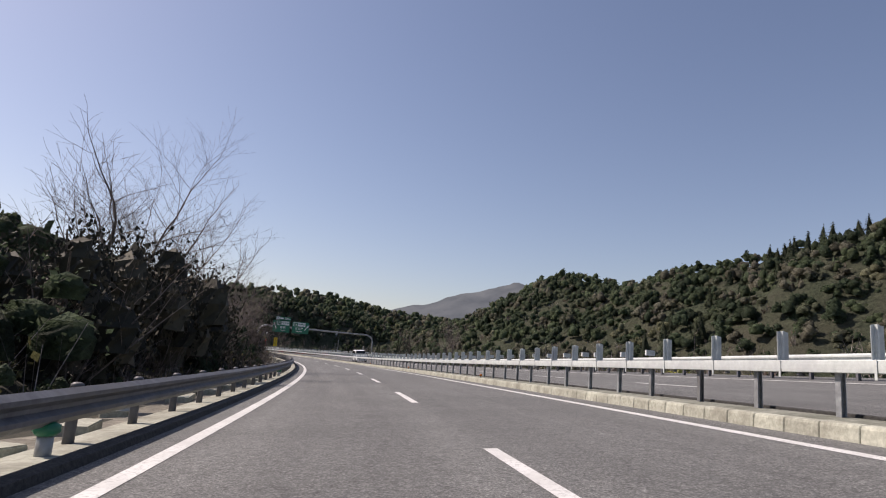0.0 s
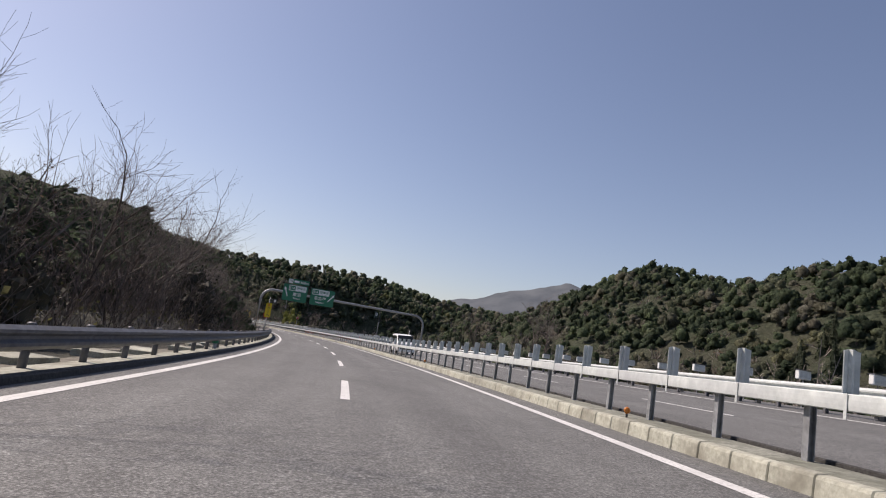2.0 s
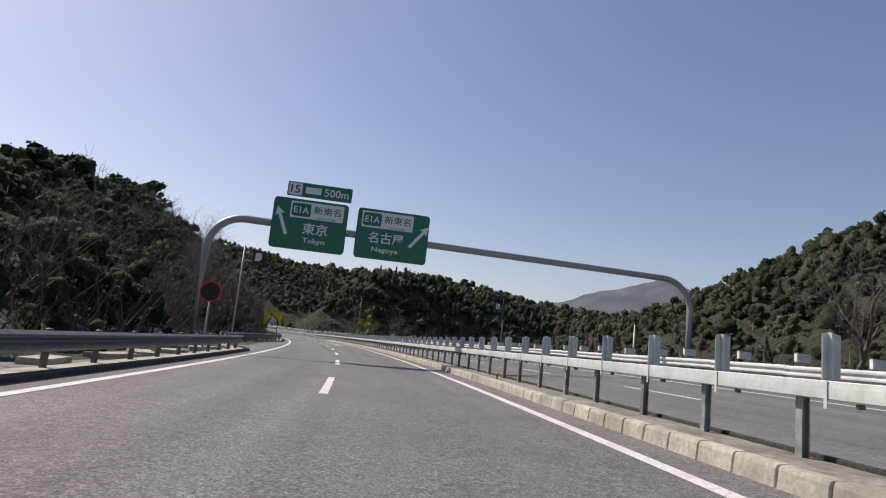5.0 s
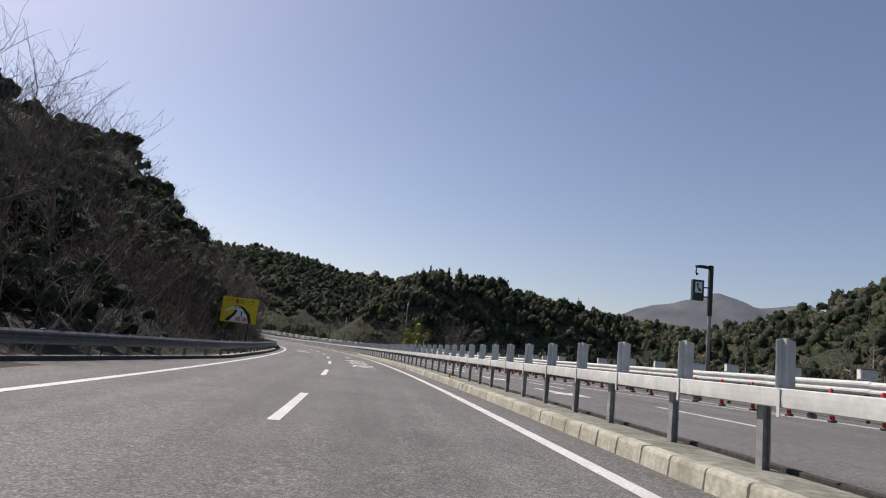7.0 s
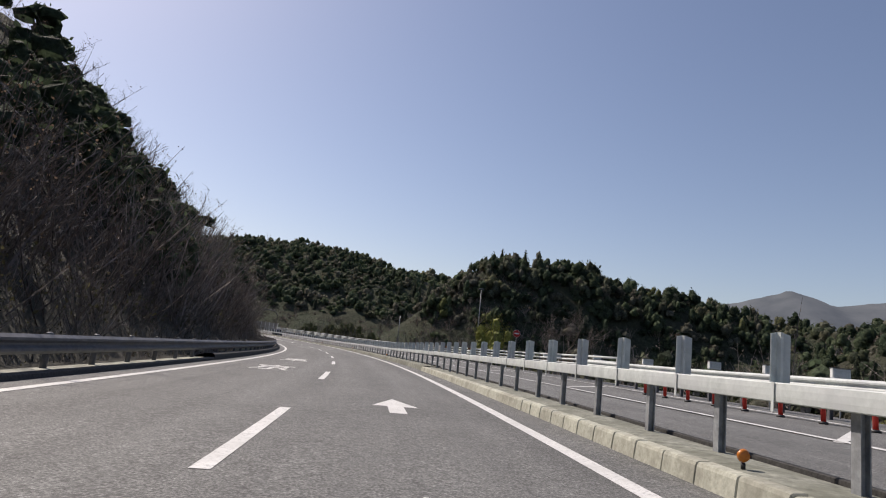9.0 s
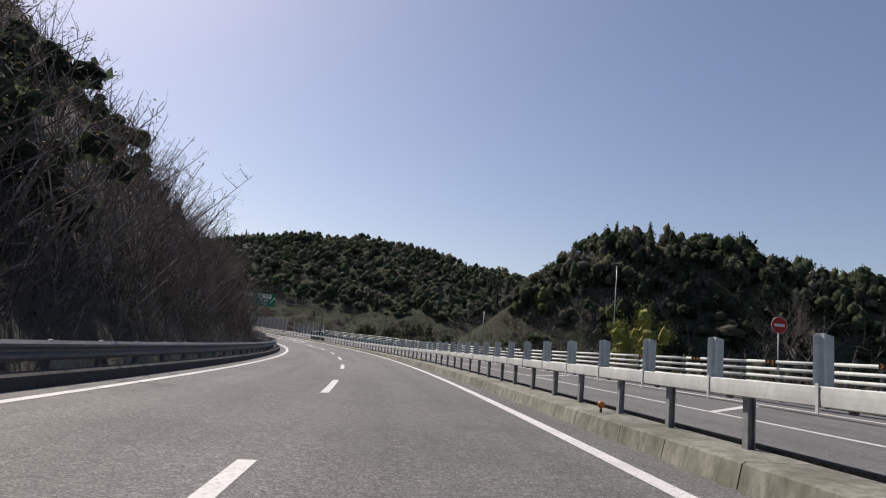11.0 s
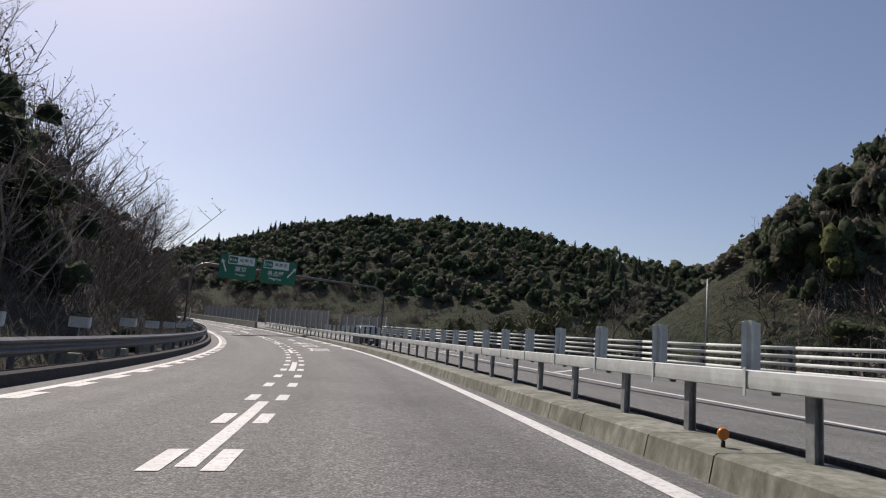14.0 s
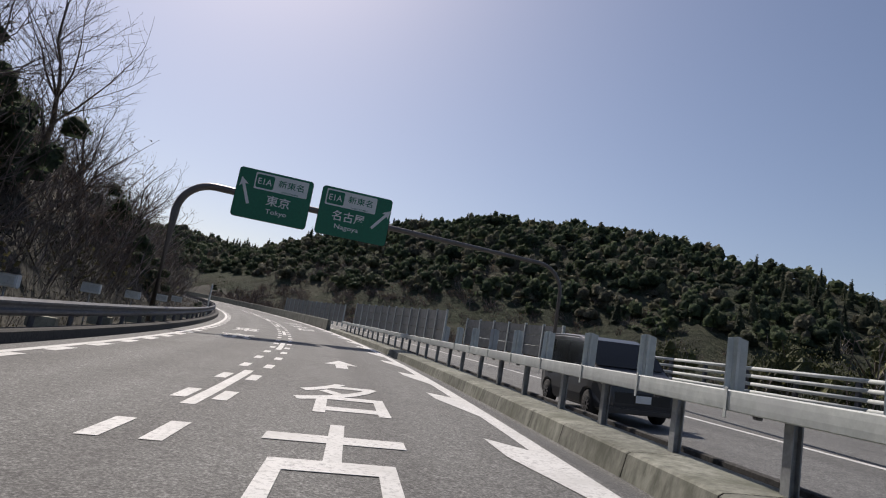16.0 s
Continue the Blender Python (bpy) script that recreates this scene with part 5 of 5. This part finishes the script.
SIGN_DARK = plain("dark_green_sign", (0.012, 0.035, 0.035), 0.5)
DARK_DIAL = plain("dark_dial", (0.02, 0.015, 0.015), 0.4)


def phone_sign():
    s, d = 158.3, 21.4
    g = land(np.array([on(s, d).x]), np.array([on(s, d).y]))[0]
    z0 = on(s, d).z
    t = thing("telephone_sign", "dark emergency telephone sign hung from a tall grey pole", "sign", at=Matrix.Translation((on(s, d).x, on(s, d).y, z0)) @ pose(0, 0, 0, 0, 0, turn_at(s) - 4))
    H = 7.2
    part("pole", tube("pole", [(0, 0, g - z0 - 0.3), (0, 0, H * 0.6), (0, 0, H)], [0.11, 0.1, 0.085], GREY_POLE, 12), t)
    part("upper_pole", box_mesh("upper_pole", -0.12, 0.12, -0.1, 0.1, H - 2.9, H + 0.1, SIGN_BACK, 0.02), t)
    part("arm", tube("arm", [(0.1, 0, H - 0.05), (-0.55, 0, H - 0.02), (-0.95, 0, H - 0.05)], [0.1, 0.1, 0.08], SIGN_BACK, 8), t)
    part("lamp", tube("lamp", [(-0.9, 0, H - 0.05), (-0.92, 0, H - 0.42), (-0.82, 0, H - 0.52)], [0.04, 0.04, 0.09], SIGN_BACK, 8), t)
    for z in (H - 1.25, H - 1.8):
        part("bracket", tube("bracket", [(0, 0, z), (-0.5, 0, z)], [0.035, 0.035], SIGN_BACK, 8), t)
    p = part("sign_face", box_mesh("sign_face", -1.12, -0.45, -0.14, 0.14, H - 2.05, H - 0.85, SIGN_DARK, 0.02), t)
    part("white_panel", plate("white_panel", rounded(-1.0, -0.57, H - 1.62, H - 0.97, 0.03), -0.148, -0.142, SIGN_WHITE), p)
    hs = [(-0.9, H - 1.05), (-0.82, H - 1.05), (-0.79, H - 1.17), (-0.84, H - 1.2), (-0.76, H - 1.37), (-0.71, H - 1.35), (-0.63, H - 1.44), (-0.66, H - 1.52), (-0.78, H - 1.5), (-0.9, H - 1.25)]
    part("handset", plate("handset", hs, -0.153, -0.149, BLACK), p)


def poles():
    def lamp_post(s, d, z, arms, label, r=0.06):
        q = on(s, d)
        g = land(np.array([q.x]), np.array([q.y]))[0] if d > 16 else q.z
        t = thing("utility_pole", label, "pole", "roadside poles", at=Matrix.Translation((q.x, q.y, g)) @ pose(0, 0, 0, 0, 0, turn_at(s)))
        H = q.z + z - g
        part("pole", tube("pole", [(0, 0, -0.3), (0, 0, H * 0.5), (0, 0, H)], [r * 1.5, r * 1.2, r * 0.8], GREY_POLE, 10), t)
        if arms:
            part("crossarm", box_mesh("crossarm", -arms, arms, -0.05, 0.05, H - 0.15, H - 0.03, GREY_POLE, 0.01), t)
            for x in (-arms, 0.0, arms):
                part("lamp", box_mesh("lamp", x - 0.14, x + 0.14, -0.2, 0.1, H - 0.38, H - 0.16, SIGN_BACK, 0.03), t)
    lamp_post(274.1, 34.8, 12.4, 0.45, "slender grey pole with small lamps before the wooded hill")
    lamp_post(307.7, 36.0, 6.6, 0.0, "plain concrete pole among the bare trees", 0.075)
    lamp_post(118.0, 16.2, 2.6, 0.0, "short white marker pole behind the far barrier", 0.06)
    w = thing("marker_pole", "slim white marker pole at the rail end", "pole", at=place(342.8, -4.7))
    part("pole", tube("pole", [(0, 0, -0.2), (0, 0, 2.2), (0, 0, 2.3)], [0.06, 0.06, 0.03], SIGN_WHITE, 10), w)


pole_sign_tall()
curve_board()
round_sign("speed_sign", 111.0, -5.2, 2.35, 0.42, "dial", "round dark electronic sign with a red rim")
round_sign("no_entry_sign", 238.8, 24.2, 3.55, 0.45, "no_entry", "round red no-entry sign with a white bar")
phone_sign()
poles()
small = thing("arrow_sign", "small dark telephone sign with a white symbol on a tall post", "sign", at=place(116.3, -5.0))
part("post", tube("post", [(0, 0.05, -0.5), (0, 0.05, 5.0)], [0.04, 0.04], GREY_POLE, 8), small)
part("sign_face", plate("sign_face", rounded(0.42, 1.0, 4.15, 4.8, 0.05), -0.02, 0.0, SIGN_BACK), small)
part("symbol", plate("symbol", [(0.55, 4.3), (0.7, 4.28), (0.86, 4.4), (0.86, 4.66), (0.7, 4.72), (0.56, 4.68)], -0.025, -0.021, SIGN_WHITE), small)


for z in (4.3, 4.65):
    part("bracket", tube("bracket", [(0, 0.05, z), (0.5, 0.02, z)], [0.025, 0.025], GREY_POLE, 6), small)


# noise screens and parapets at the far end
def screens():
    def run(name, s0, s1, d0, d1, z0, z1, label):
        t = thing(name, label, "noise barrier")
        n = max(1, round((s1 - s0) / 2.0))
        for i in range(n + 1):
            s, d = s0 + (s1 - s0) * i / n, d0 + (d1 - d0) * i / n
            part("post", mesh_of("post", *channel(0.14, 0.14, -0.3, z1 + 0.06, 0.014), GALV), t, place(s, d))
            if i < n:
                a, b = on(s + 0.07, d, z0), on(s + (s1 - s0) / n - 0.07, d + (d1 - d0) / n, z0)
                for k in range(3):
                    lo, hi = (z1 - z0) * k / 3, (z1 - z0) * (k + 1) / 3 - 0.03
                    nrm = Vector((b.y - a.y, a.x - b.x, 0)).normalized() * 0.02
                    v = [p + nrm * sg + Vector((0, 0, q)) for sg in (-1, 1) for p, q in ((a, lo), (b, lo), (b, hi), (a, hi))]
                    part("panel", mesh_of("panel", v, [(0, 1, 2, 3), (7, 6, 5, 4), (0, 4, 5, 1), (1, 5, 6, 2), (2, 6, 7, 3), (3, 7, 4, 0)], SCREEN), t)
    run("noise_barrier", 344, 368, 12.2, 10.6, 0.5, 2.8, "tall grey translucent noise barrier with steel posts")
    run("noise_barrier", 330, 342, 14.6, 13.2, 0.5, 2.3, "lower grey noise barrier with steel posts")
    run("noise_barrier", 370, 396, 9.8, 8.6, 0.4, 2.5, "grey noise barrier beside the far bend")
    w = new("parapet", ribbon("parapet", [(4.15, -0.03), (4.2, 0.85), (4.24, 0.9), (4.45, 0.9), (4.5, -0.03)], 349.5, 520, OLD_CONCRETE, 2.0, True))
    tagged(w, "weathered concrete parapet along the far bend", "parapet", kind="structure")


SCREEN = speckled("screen_panel", (0.13, 0.132, 0.13), (0.21, 0.212, 0.208), 3.0, 0.45, 0.0, bumped=0.0)
screens()


# vehicles
GLASS = plain("dark_glass", (0.012, 0.014, 0.016), 0.12, 0.0, 0.05, spec=0.25)
WHITE_CAR = plain("white_car_paint", (0.86, 0.87, 0.86), 0.25, 0.0, 0.02)
DARK_CAR = plain("dark_grey_car_paint", (0.05, 0.052, 0.056), 0.3)
TYRE = plain("tyre_rubber", (0.02, 0.02, 0.02), 0.85)
RIM = plain("alloy_rim", (0.5, 0.5, 0.5), 0.3, 0.8)
LAMP = plain("lamp_glass", (0.7, 0.7, 0.68), 0.15)


def wheel(t, x, y, r, w):
    wl = part("wheel", tube("wheel", [(x, y - w / 2, r), (x, y - w / 2 + 0.03, r), (x, y + w / 2 - 0.03, r), (x, y + w / 2, r)], [r - 0.03, r, r, r - 0.03], TYRE, 24), t)
    for k in (-1, 1):
        hub = part("rim", tube("rim", [(x, y + k * (w / 2 + 0.002), r), (x, y + k * (w / 2 + 0.012), r)], [r * 0.62, r * 0.6], TYRE, 20), wl)
        part("spokes", mesh_of("spokes", [(x + math.cos(i * 0.6283 + q) * rr, y + k * (w / 2 + 0.018), r + math.sin(i * 0.6283 + q) * rr) for i in range(10) for rr, q in ((0.05, -0.5), (0.05, 0.5), (r * 0.58, 0.12), (r * 0.58, -0.12))],
                               [(4 * i, 4 * i + 1, 4 * i + 2, 4 * i + 3) for i in range(10)], RIM), wl)


def hull(name, profile, half, mat, lean=0.13, waist=0.95, nose=0.06, L=4.7):
    """A vehicle's shell from its side outline (x, z), narrowing upward and towards the nose and tail."""
    def width(x, z):
        e = max(0.0, abs(x) - (L / 2 - 0.5)) / 0.5
        return half - max(0, z - waist) * lean - nose * e * e * 2 - max(0, 0.35 - z) * 0.2
    k = len(profile)
    rows = []
    for side, inset in ((-1, 0.0), (-1, 1.0), (1, 1.0), (1, 0.0)):
        cx, cz = 0.0, 0.95
        rows.append([((x if inset else cx + (x - cx) * 0.975), side * (width(x, z) - (0.0 if inset == 0 else 0.07)), (z if inset else cz + (z - cz) * 0.95)) for x, z in profile])
    v = [p for r in rows for p in r]
    f = [tuple(range(k))[::-1], tuple(range(3 * k, 4 * k))]
    f += [(r * k + i, r * k + (i + 1) % k, (r + 1) * k + (i + 1) % k, (r + 1) * k + i) for r in range(3) for i in range(k)]
    bm = bmesh.new()
    bm.from_mesh(mesh_of(name, v, f, mat))
    bmesh.ops.recalc_face_normals(bm, faces=bm.faces[:])
    bmesh.ops.bevel(bm, geom=bm.edges[:], offset=0.035, segments=2, affect="EDGES", clamp_overlap=True)
    for q in bm.faces:
        q.smooth = q.calc_area() < 0.03
    me = bpy.data.meshes.new(name)
    bm.to_mesh(me)
    bm.free()
    me.materials.append(mat)
    return me, width


def minivan(m, label, paint):
    t = thing("minivan", label, "car", at=m)
    prof = [(-2.3, 0.3), (-2.34, 0.75), (-2.33, 1.05), (-2.28, 1.6), (-2.2, 1.78), (-1.98, 1.87), (-0.8, 1.9), (0.35, 1.87), (0.85, 1.78), (1.3, 1.46), (1.68, 1.17), (1.85, 1.09), (2.18, 1.0), (2.31, 0.82), (2.36, 0.5), (2.3, 0.24),
            (1.87, 0.22), (1.82, 0.46), (1.7, 0.61), (1.45, 0.67), (1.2, 0.61), (1.08, 0.46), (1.03, 0.22), (-0.98, 0.22), (-1.03, 0.46), (-1.15, 0.61), (-1.4, 0.67), (-1.65, 0.61), (-1.77, 0.46), (-1.82, 0.24)]
    me, width = hull("body", prof, 0.86, paint)
    part("body", me, t)
    for side in (-1, 1):
        for o in ([(-2.16, 1.14), (-1.17, 1.1), (-1.17, 1.72), (-2.06, 1.72)], [(-1.15, 1.1), (-0.14, 1.07), (-0.14, 1.72), (-1.15, 1.72)], [(-0.12, 1.07), (1.48, 1.1), (1.12, 1.42), (0.74, 1.7), (-0.12, 1.72)]):
            v = [((x), side * (width(x, z) + 0.004), z) for x, z in o]
            part("window", mesh_of("window", v, [tuple(range(len(o)))], GLASS), t)
        part("door_seam", box_mesh("door_seam", -0.1, -0.085, side * 0.862 - 0.004, side * 0.862 + 0.004, 0.35, 1.06, BLACK), t)
        part("door_handle", box_mesh("door_handle", -0.45, -0.25, side * 0.87 - 0.02, side * 0.87 + 0.02, 0.93, 0.97, paint, 0.01), t)
        part("mirror", box_mesh("mirror", 1.08, 1.25, side * 1.0 - 0.1, side * 1.0 + 0.1, 1.02, 1.2, paint, 0.03), t)
        part("headlight", box_mesh("headlight", 2.02, 2.31, side * 0.64 - 0.15, side * 0.64 + 0.15, 0.8, 0.93, LAMP, 0.02), t)
        part("tail_light", box_mesh("tail_light", -2.335, -2.29, side * 0.6 - 0.05, side * 0.6 + 0.05, 1.0, 1.45, RED, 0.015), t)
        for x in (1.45, -1.4):
            wheel(t, x, side * 0.76, 0.32, 0.2)
    part("windscreen", mesh_of("windscreen", [(1.66, -0.78, 1.2), (1.66, 0.78, 1.2), (1.3, 0.76, 1.465), (0.88, 0.7, 1.765), (0.88, -0.7, 1.765), (1.3, -0.76, 1.465)], [(0, 1, 2, 5), (5, 2, 3, 4)], GLASS), t, pose(0.012, 0, 0.014))
    part("grille", box_mesh("grille", 2.28, 2.355, -0.62, 0.62, 0.45, 0.7, BLACK, 0.02), t)
    part("bumper", box_mesh("bumper", 2.2, 2.38, -0.8, 0.8, 0.25, 0.38, paint, 0.03), t)
    part("number_plate", box_mesh("number_plate", 2.37, 2.385, -0.17, 0.17, 0.5, 0.66, SIGN_WHITE, 0.004), t)
    part("spoiler", box_mesh("spoiler", -2.45, -2.0, -0.62, 0.62, 1.79, 1.84, paint, 0.015), t)


minivan(flat(85.5, 8.0) @ pose(0, 0, 0, 0, 0, -90) @ Matrix.Diagonal((0.9, 1, 1, 1)), "white minivan with dark tinted windows and alloy wheels", WHITE_CAR)
minivan(flat(310.4, 6.75) @ pose(0, 0, 0, 0, 0, -90) @ Matrix.Diagonal((0.74, 0.84, 0.78, 1)), "small dark grey van with a pale roof edge", DARK_CAR)


# the far mountain, a backdrop whose distance haze is painted as bluish glow
def mountain():
    m, n, l, b = shader("painted_haze_mountain", 1.0, 0, 0.0)
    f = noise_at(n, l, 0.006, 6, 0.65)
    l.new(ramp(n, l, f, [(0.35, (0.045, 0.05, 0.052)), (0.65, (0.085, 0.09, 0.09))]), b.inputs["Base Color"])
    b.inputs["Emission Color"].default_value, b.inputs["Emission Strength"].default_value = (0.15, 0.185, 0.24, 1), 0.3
    xs = np.linspace(-900, 2900, 150)
    knots = ([-900, -200, 200, 500, 700, 850, 890, 960, 1080, 1180, 1300, 1420, 1600, 1850, 2150, 2500, 2900],
             [150, 190, 225, 300, 355, 400, 412, 396, 372, 378, 400, 350, 330, 395, 380, 330, 250])
    verts, faces = [], []
    for j, (dy, k) in enumerate(((-900, 0.0), (-420, 0.55), (-150, 0.86), (0, 1.0), (260, 0.6), (700, 0.0))):
        for i, x in enumerate(xs):
            z = np.interp(x, *knots) * k * 1.1
            z += noise.noise((x / 170, dy / 170, 2.0)) * 22 * k + noise.noise((x / 55, dy / 55, 7.0)) * 7 * k
            verts.append((x, 3240 - 0.1 * (x - 880) + dy, z - 12))
    n = len(xs)
    faces = [(j * n + i, j * n + i + 1, (j + 1) * n + i + 1, (j + 1) * n + i) for j in range(5) for i in range(n - 1)]
    tagged(new("backdrop", mesh_of("backdrop", verts, faces, m, True)), "blue-grey mountain in the far distance with haze painted in", "mountain", kind="structure")


mountain()


# single trees
def limb_mesh(name, segs, mat, sides=5):
    """Tapered limbs, each (a, b, ra, rb), as one mesh."""
    V, F = [], []
    for a, b, ra, rb in segs:
        t = (b - a)
        u = t.orthogonal().normalized()
        w = t.cross(u).normalized()
        k = sides if ra > 0.03 else 3
        n0 = len(V)
        for p, r in ((a, ra), (b, rb)):
            V += [p + (u * math.cos(6.2832 * i / k) + w * math.sin(6.2832 * i / k)) * r for i in range(k)]
        F += [(n0 + i, n0 + (i + 1) % k, n0 + k + (i + 1) % k, n0 + k + i) for i in range(k)]
    return mesh_of(name, V, F, mat, True)


def bare_tree(s, d, height, lean, seed, label, thick=0.16, sink=0.2):
    r = random.Random(seed)
    q = on(s, d)
    z = max(land(np.array([q.x]), np.array([q.y]))[0], q.z - 0.3 if d > -7 else -99) - sink
    t = thing("bare_tree", label, "tree", "bare roadside trees", at=Matrix.Translation((q.x, q.y, z)))
    trunk, twigs = [], []

    def grow(p, dr, L, rad, depth):
        n = (4, 4, 3, 3, 2)[depth]
        for i in range(n):
            dr = (dr + Vector((r.gauss(0, 0.17), r.gauss(0, 0.17), (0.03 if depth == 0 else 0.07) + r.gauss(0, 0.08)))).normalized()
            e = p + dr * (L / n)
            r2 = rad * 0.85
            (trunk if depth < 2 else twigs).append((p, e, rad, r2))
            if depth < 4 and (i > 0 or depth > 0):
                for _ in range(2 if depth == 0 or r.random() < 0.1 else 1):
                    side = Vector((r.gauss(0, 1), r.gauss(0, 1), r.gauss(0, 0.3))).normalized()
                    nd = (dr * 0.85 + side * (0.6 + 0.4 * r.random())).normalized()
                    grow(e, nd, L * (0.5 + 0.22 * r.random()), max(0.006, r2 * 0.55), depth + 1)
            p, rad = e, r2
        if depth < 4:
            grow(p, dr, L * 0.7, max(0.006, rad * 0.85), depth + 1)
    grow(Vector((0, 0, 0)), Vector((lean[0], lean[1], 1)).normalized(), height * 0.36, thick, 0)
    top = max(b.z for _, b, _, _ in trunk + twigs)
    k = height / top
    fix = lambda segs: [(a * k, b * k, ra, rb) for a, b, ra, rb in segs]
    part("trunk", limb_mesh("trunk", fix(trunk), BARK, 7), t)
    part("crown", limb_mesh("crown", fix(twigs), TWIG_PLAIN), t, label="fine leafless grey-brown twigs")
    return len(twigs)


TWIG_PLAIN = plain("bare_twigs", (0.13, 0.108, 0.098), 0.9, 0.0, 0.3, 2.0)
TREES = [
    (10.5, -11.8, 10.6, (0.0, 0.05), 1), (14.5, -10.6, 9.6, (0.05, 0.0), 31), (33.6, -18.0, 15.5, (0.1, 0.0), 2), (25.3, -10.2, 10.5, (0.12, -0.05), 3), (22.0, -13.0, 9.0, (0, 0), 4),
    (49.3, -11.5, 10.5, (0.05, 0), 5), (53.5, -11.0, 9.5, (0.1, 0), 6), (58.0, -10.8, 8.0, (0.15, 0), 7), (69.5, -13.0, 11.5, (0.1, 0), 8), (76.0, -12.5, 10.0, (0.15, 0), 9),
    (83.0, -13.0, 9.5, (0.1, 0), 10), (88.0, -14.5, 11.0, (0.1, 0), 11), (118.0, -13.0, 8.5, (0.1, 0), 12), (144.0, -11.5, 11.5, (0.05, 0), 13), (150.0, -13.0, 11.0, (0.1, 0), 14),
    (156.0, -13.5, 10.5, (0.1, 0), 15), (163.0, -15.0, 11.0, (0.1, 0), 16), (318.0, -9.5, 9.0, (0.1, 0), 17), (324.0, -10.5, 9.5, (0.12, 0), 18), (331.0, -10.0, 8.0, (0.1, 0), 19), (339.0, -9.5, 7.0, (0.1, 0), 20),
    (92.0, 26.0, 9.0, (0, 0), 21), (100.0, 28.0, 8.5, (0, 0), 22), (112.0, 24.0, 8.0, (0, 0), 23), (236.0, 29.0, 8.0, (0, 0), 24), (246.0, 33.0, 8.5, (0, 0), 25), (330.0, 46.0, 10.0, (0, 0), 26),
]
for s, d, h, ln, sd in TREES:
    h_ = np.interp(s, SG, SH)
    bare_tree(s, d, h, (math.cos(h_) * ln[0], math.sin(h_) * ln[0]), sd, "tall leafless tree with fine grey-brown branches on the roadside slope" if d < 0 else "pale leafless tree beyond the opposite carriageway")


def leafy_tree(name, s, d, wide, tall, tone, label, seed):
    """An evergreen tree: tapered trunk with limbs, and a crown of many small sprays."""
    q = on(s, d)
    z = land(np.array([q.x]), np.array([q.y]))[0]
    t = thing(name, label, "tree", at=Matrix.Translation((q.x, q.y, z)))
    v, f, m = crown_tmpl(int(1300 * wide), 0.066 / wide ** 0.9, 0.9, 16, False, (0.55, 0.55), 0.6)
    keep = m == 0
    vv = v * np.array([wide, wide, tall])
    me = mesh_of("crown", vv, [tuple(int(i) for i in r) for r in f[keep]], YELLOW_LEAF if tone > 0.5 else MID_LEAF if tone > 0.1 else DARK_LEAF)
    part("crown", me, t)
    r = random.Random(seed)
    segs = [(Vector((0, 0, -0.3)), Vector((0.1, 0, tall * 0.5)), 0.16, 0.12), (Vector((0.1, 0, tall * 0.5)), Vector((0, 0.1, tall * 1.1)), 0.12, 0.05)]
    segs += [(Vector((0.08, 0, tall * (0.3 + 0.12 * i))), Vector((r.uniform(-0.6, 0.6) * wide, r.uniform(-0.6, 0.6) * wide, tall * (0.6 + 0.15 * i))), 0.07, 0.02) for i in range(5)]
    part("trunk", limb_mesh("trunk", segs, BARK, 7), t)


YELLOW_LEAF = islands("yellow_green_leaves", [(0.17, 0.18, 0.04), (0.28, 0.28, 0.06), (0.36, 0.35, 0.09)])
DARK_LEAF = islands("dark_green_leaves", [(0.02, 0.021, 0.015), (0.045, 0.043, 0.028), (0.085, 0.075, 0.05)])
leafy_tree("yellow_green_tree", 272.0, 37.0, 3.7, 8.0, 1.0, "bright yellow-green leafy tree before the dark wooded hill", 1)
leafy_tree("yellow_green_tree", 269.0, 35.0, 2.0, 2.6, 1.0, "low yellow-green leafy tree beside a slender pole", 2)
leafy_tree("yellow_green_tree", 40.0, 32.0, 2.9, 3.2, 1.0, "yellowish leafy tree beyond the opposite carriageway", 3)
leafy_tree("yellow_green_tree", 28.0, 30.0, 2.4, 2.8, 1.0, "yellowish leafy tree beyond the opposite carriageway", 4)
for i, (s, d, w, h) in enumerate(((1.0, -8.8, 2.2, 3.9), (5.5, -9.0, 2.5, 4.4), (9.5, -8.8, 2.6, 4.7), (13.5, -9.0, 2.5, 4.4), (17.2, -8.6, 2.0, 4.5), (22.5, -8.4, 1.7, 2.2), (41.0, -9.0, 1.8, 3.0), (66.0, -9.6, 2.4, 4.0), (72.0, -10.0, 2.6, 4.4), (96.0, -10.5, 2.3, 3.8), (141.0, -9.0, 1.9, 3.4))):
    leafy_tree("evergreen_bush", s, d, w, h, 0.0, "tall dark evergreen bush beside the guardrail", 10 + i)
MID_LEAF = islands("mid_green_leaves", [(0.05, 0.058, 0.022), (0.09, 0.1, 0.035), (0.16, 0.16, 0.06)])
for i, (s, d, w, h) in enumerate(((341.5, 30.0, 2.7, 3.6), (347.0, 32.0, 2.2, 3.0), (330.5, 30.0, 2.8, 3.7), (336.0, 33.0, 2.2, 3.0), (325.3, 30.0, 2.9, 4.4), (319.5, 29.0, 2.6, 4.2), (313.0, 28.0, 2.4, 3.6), (306.0, 28.0, 2.0, 2.8))):
    gap = float(on(s, d).z - 1.0 - land(np.array([on(s, d).x]), np.array([on(s, d).y]))[0])
    leafy_tree("evergreen_bush", s, d, w, h + min(2.6, max(0.0, gap)) / 1.4, 0.3, "rounded green bush behind the pipe barrier", 40 + i)
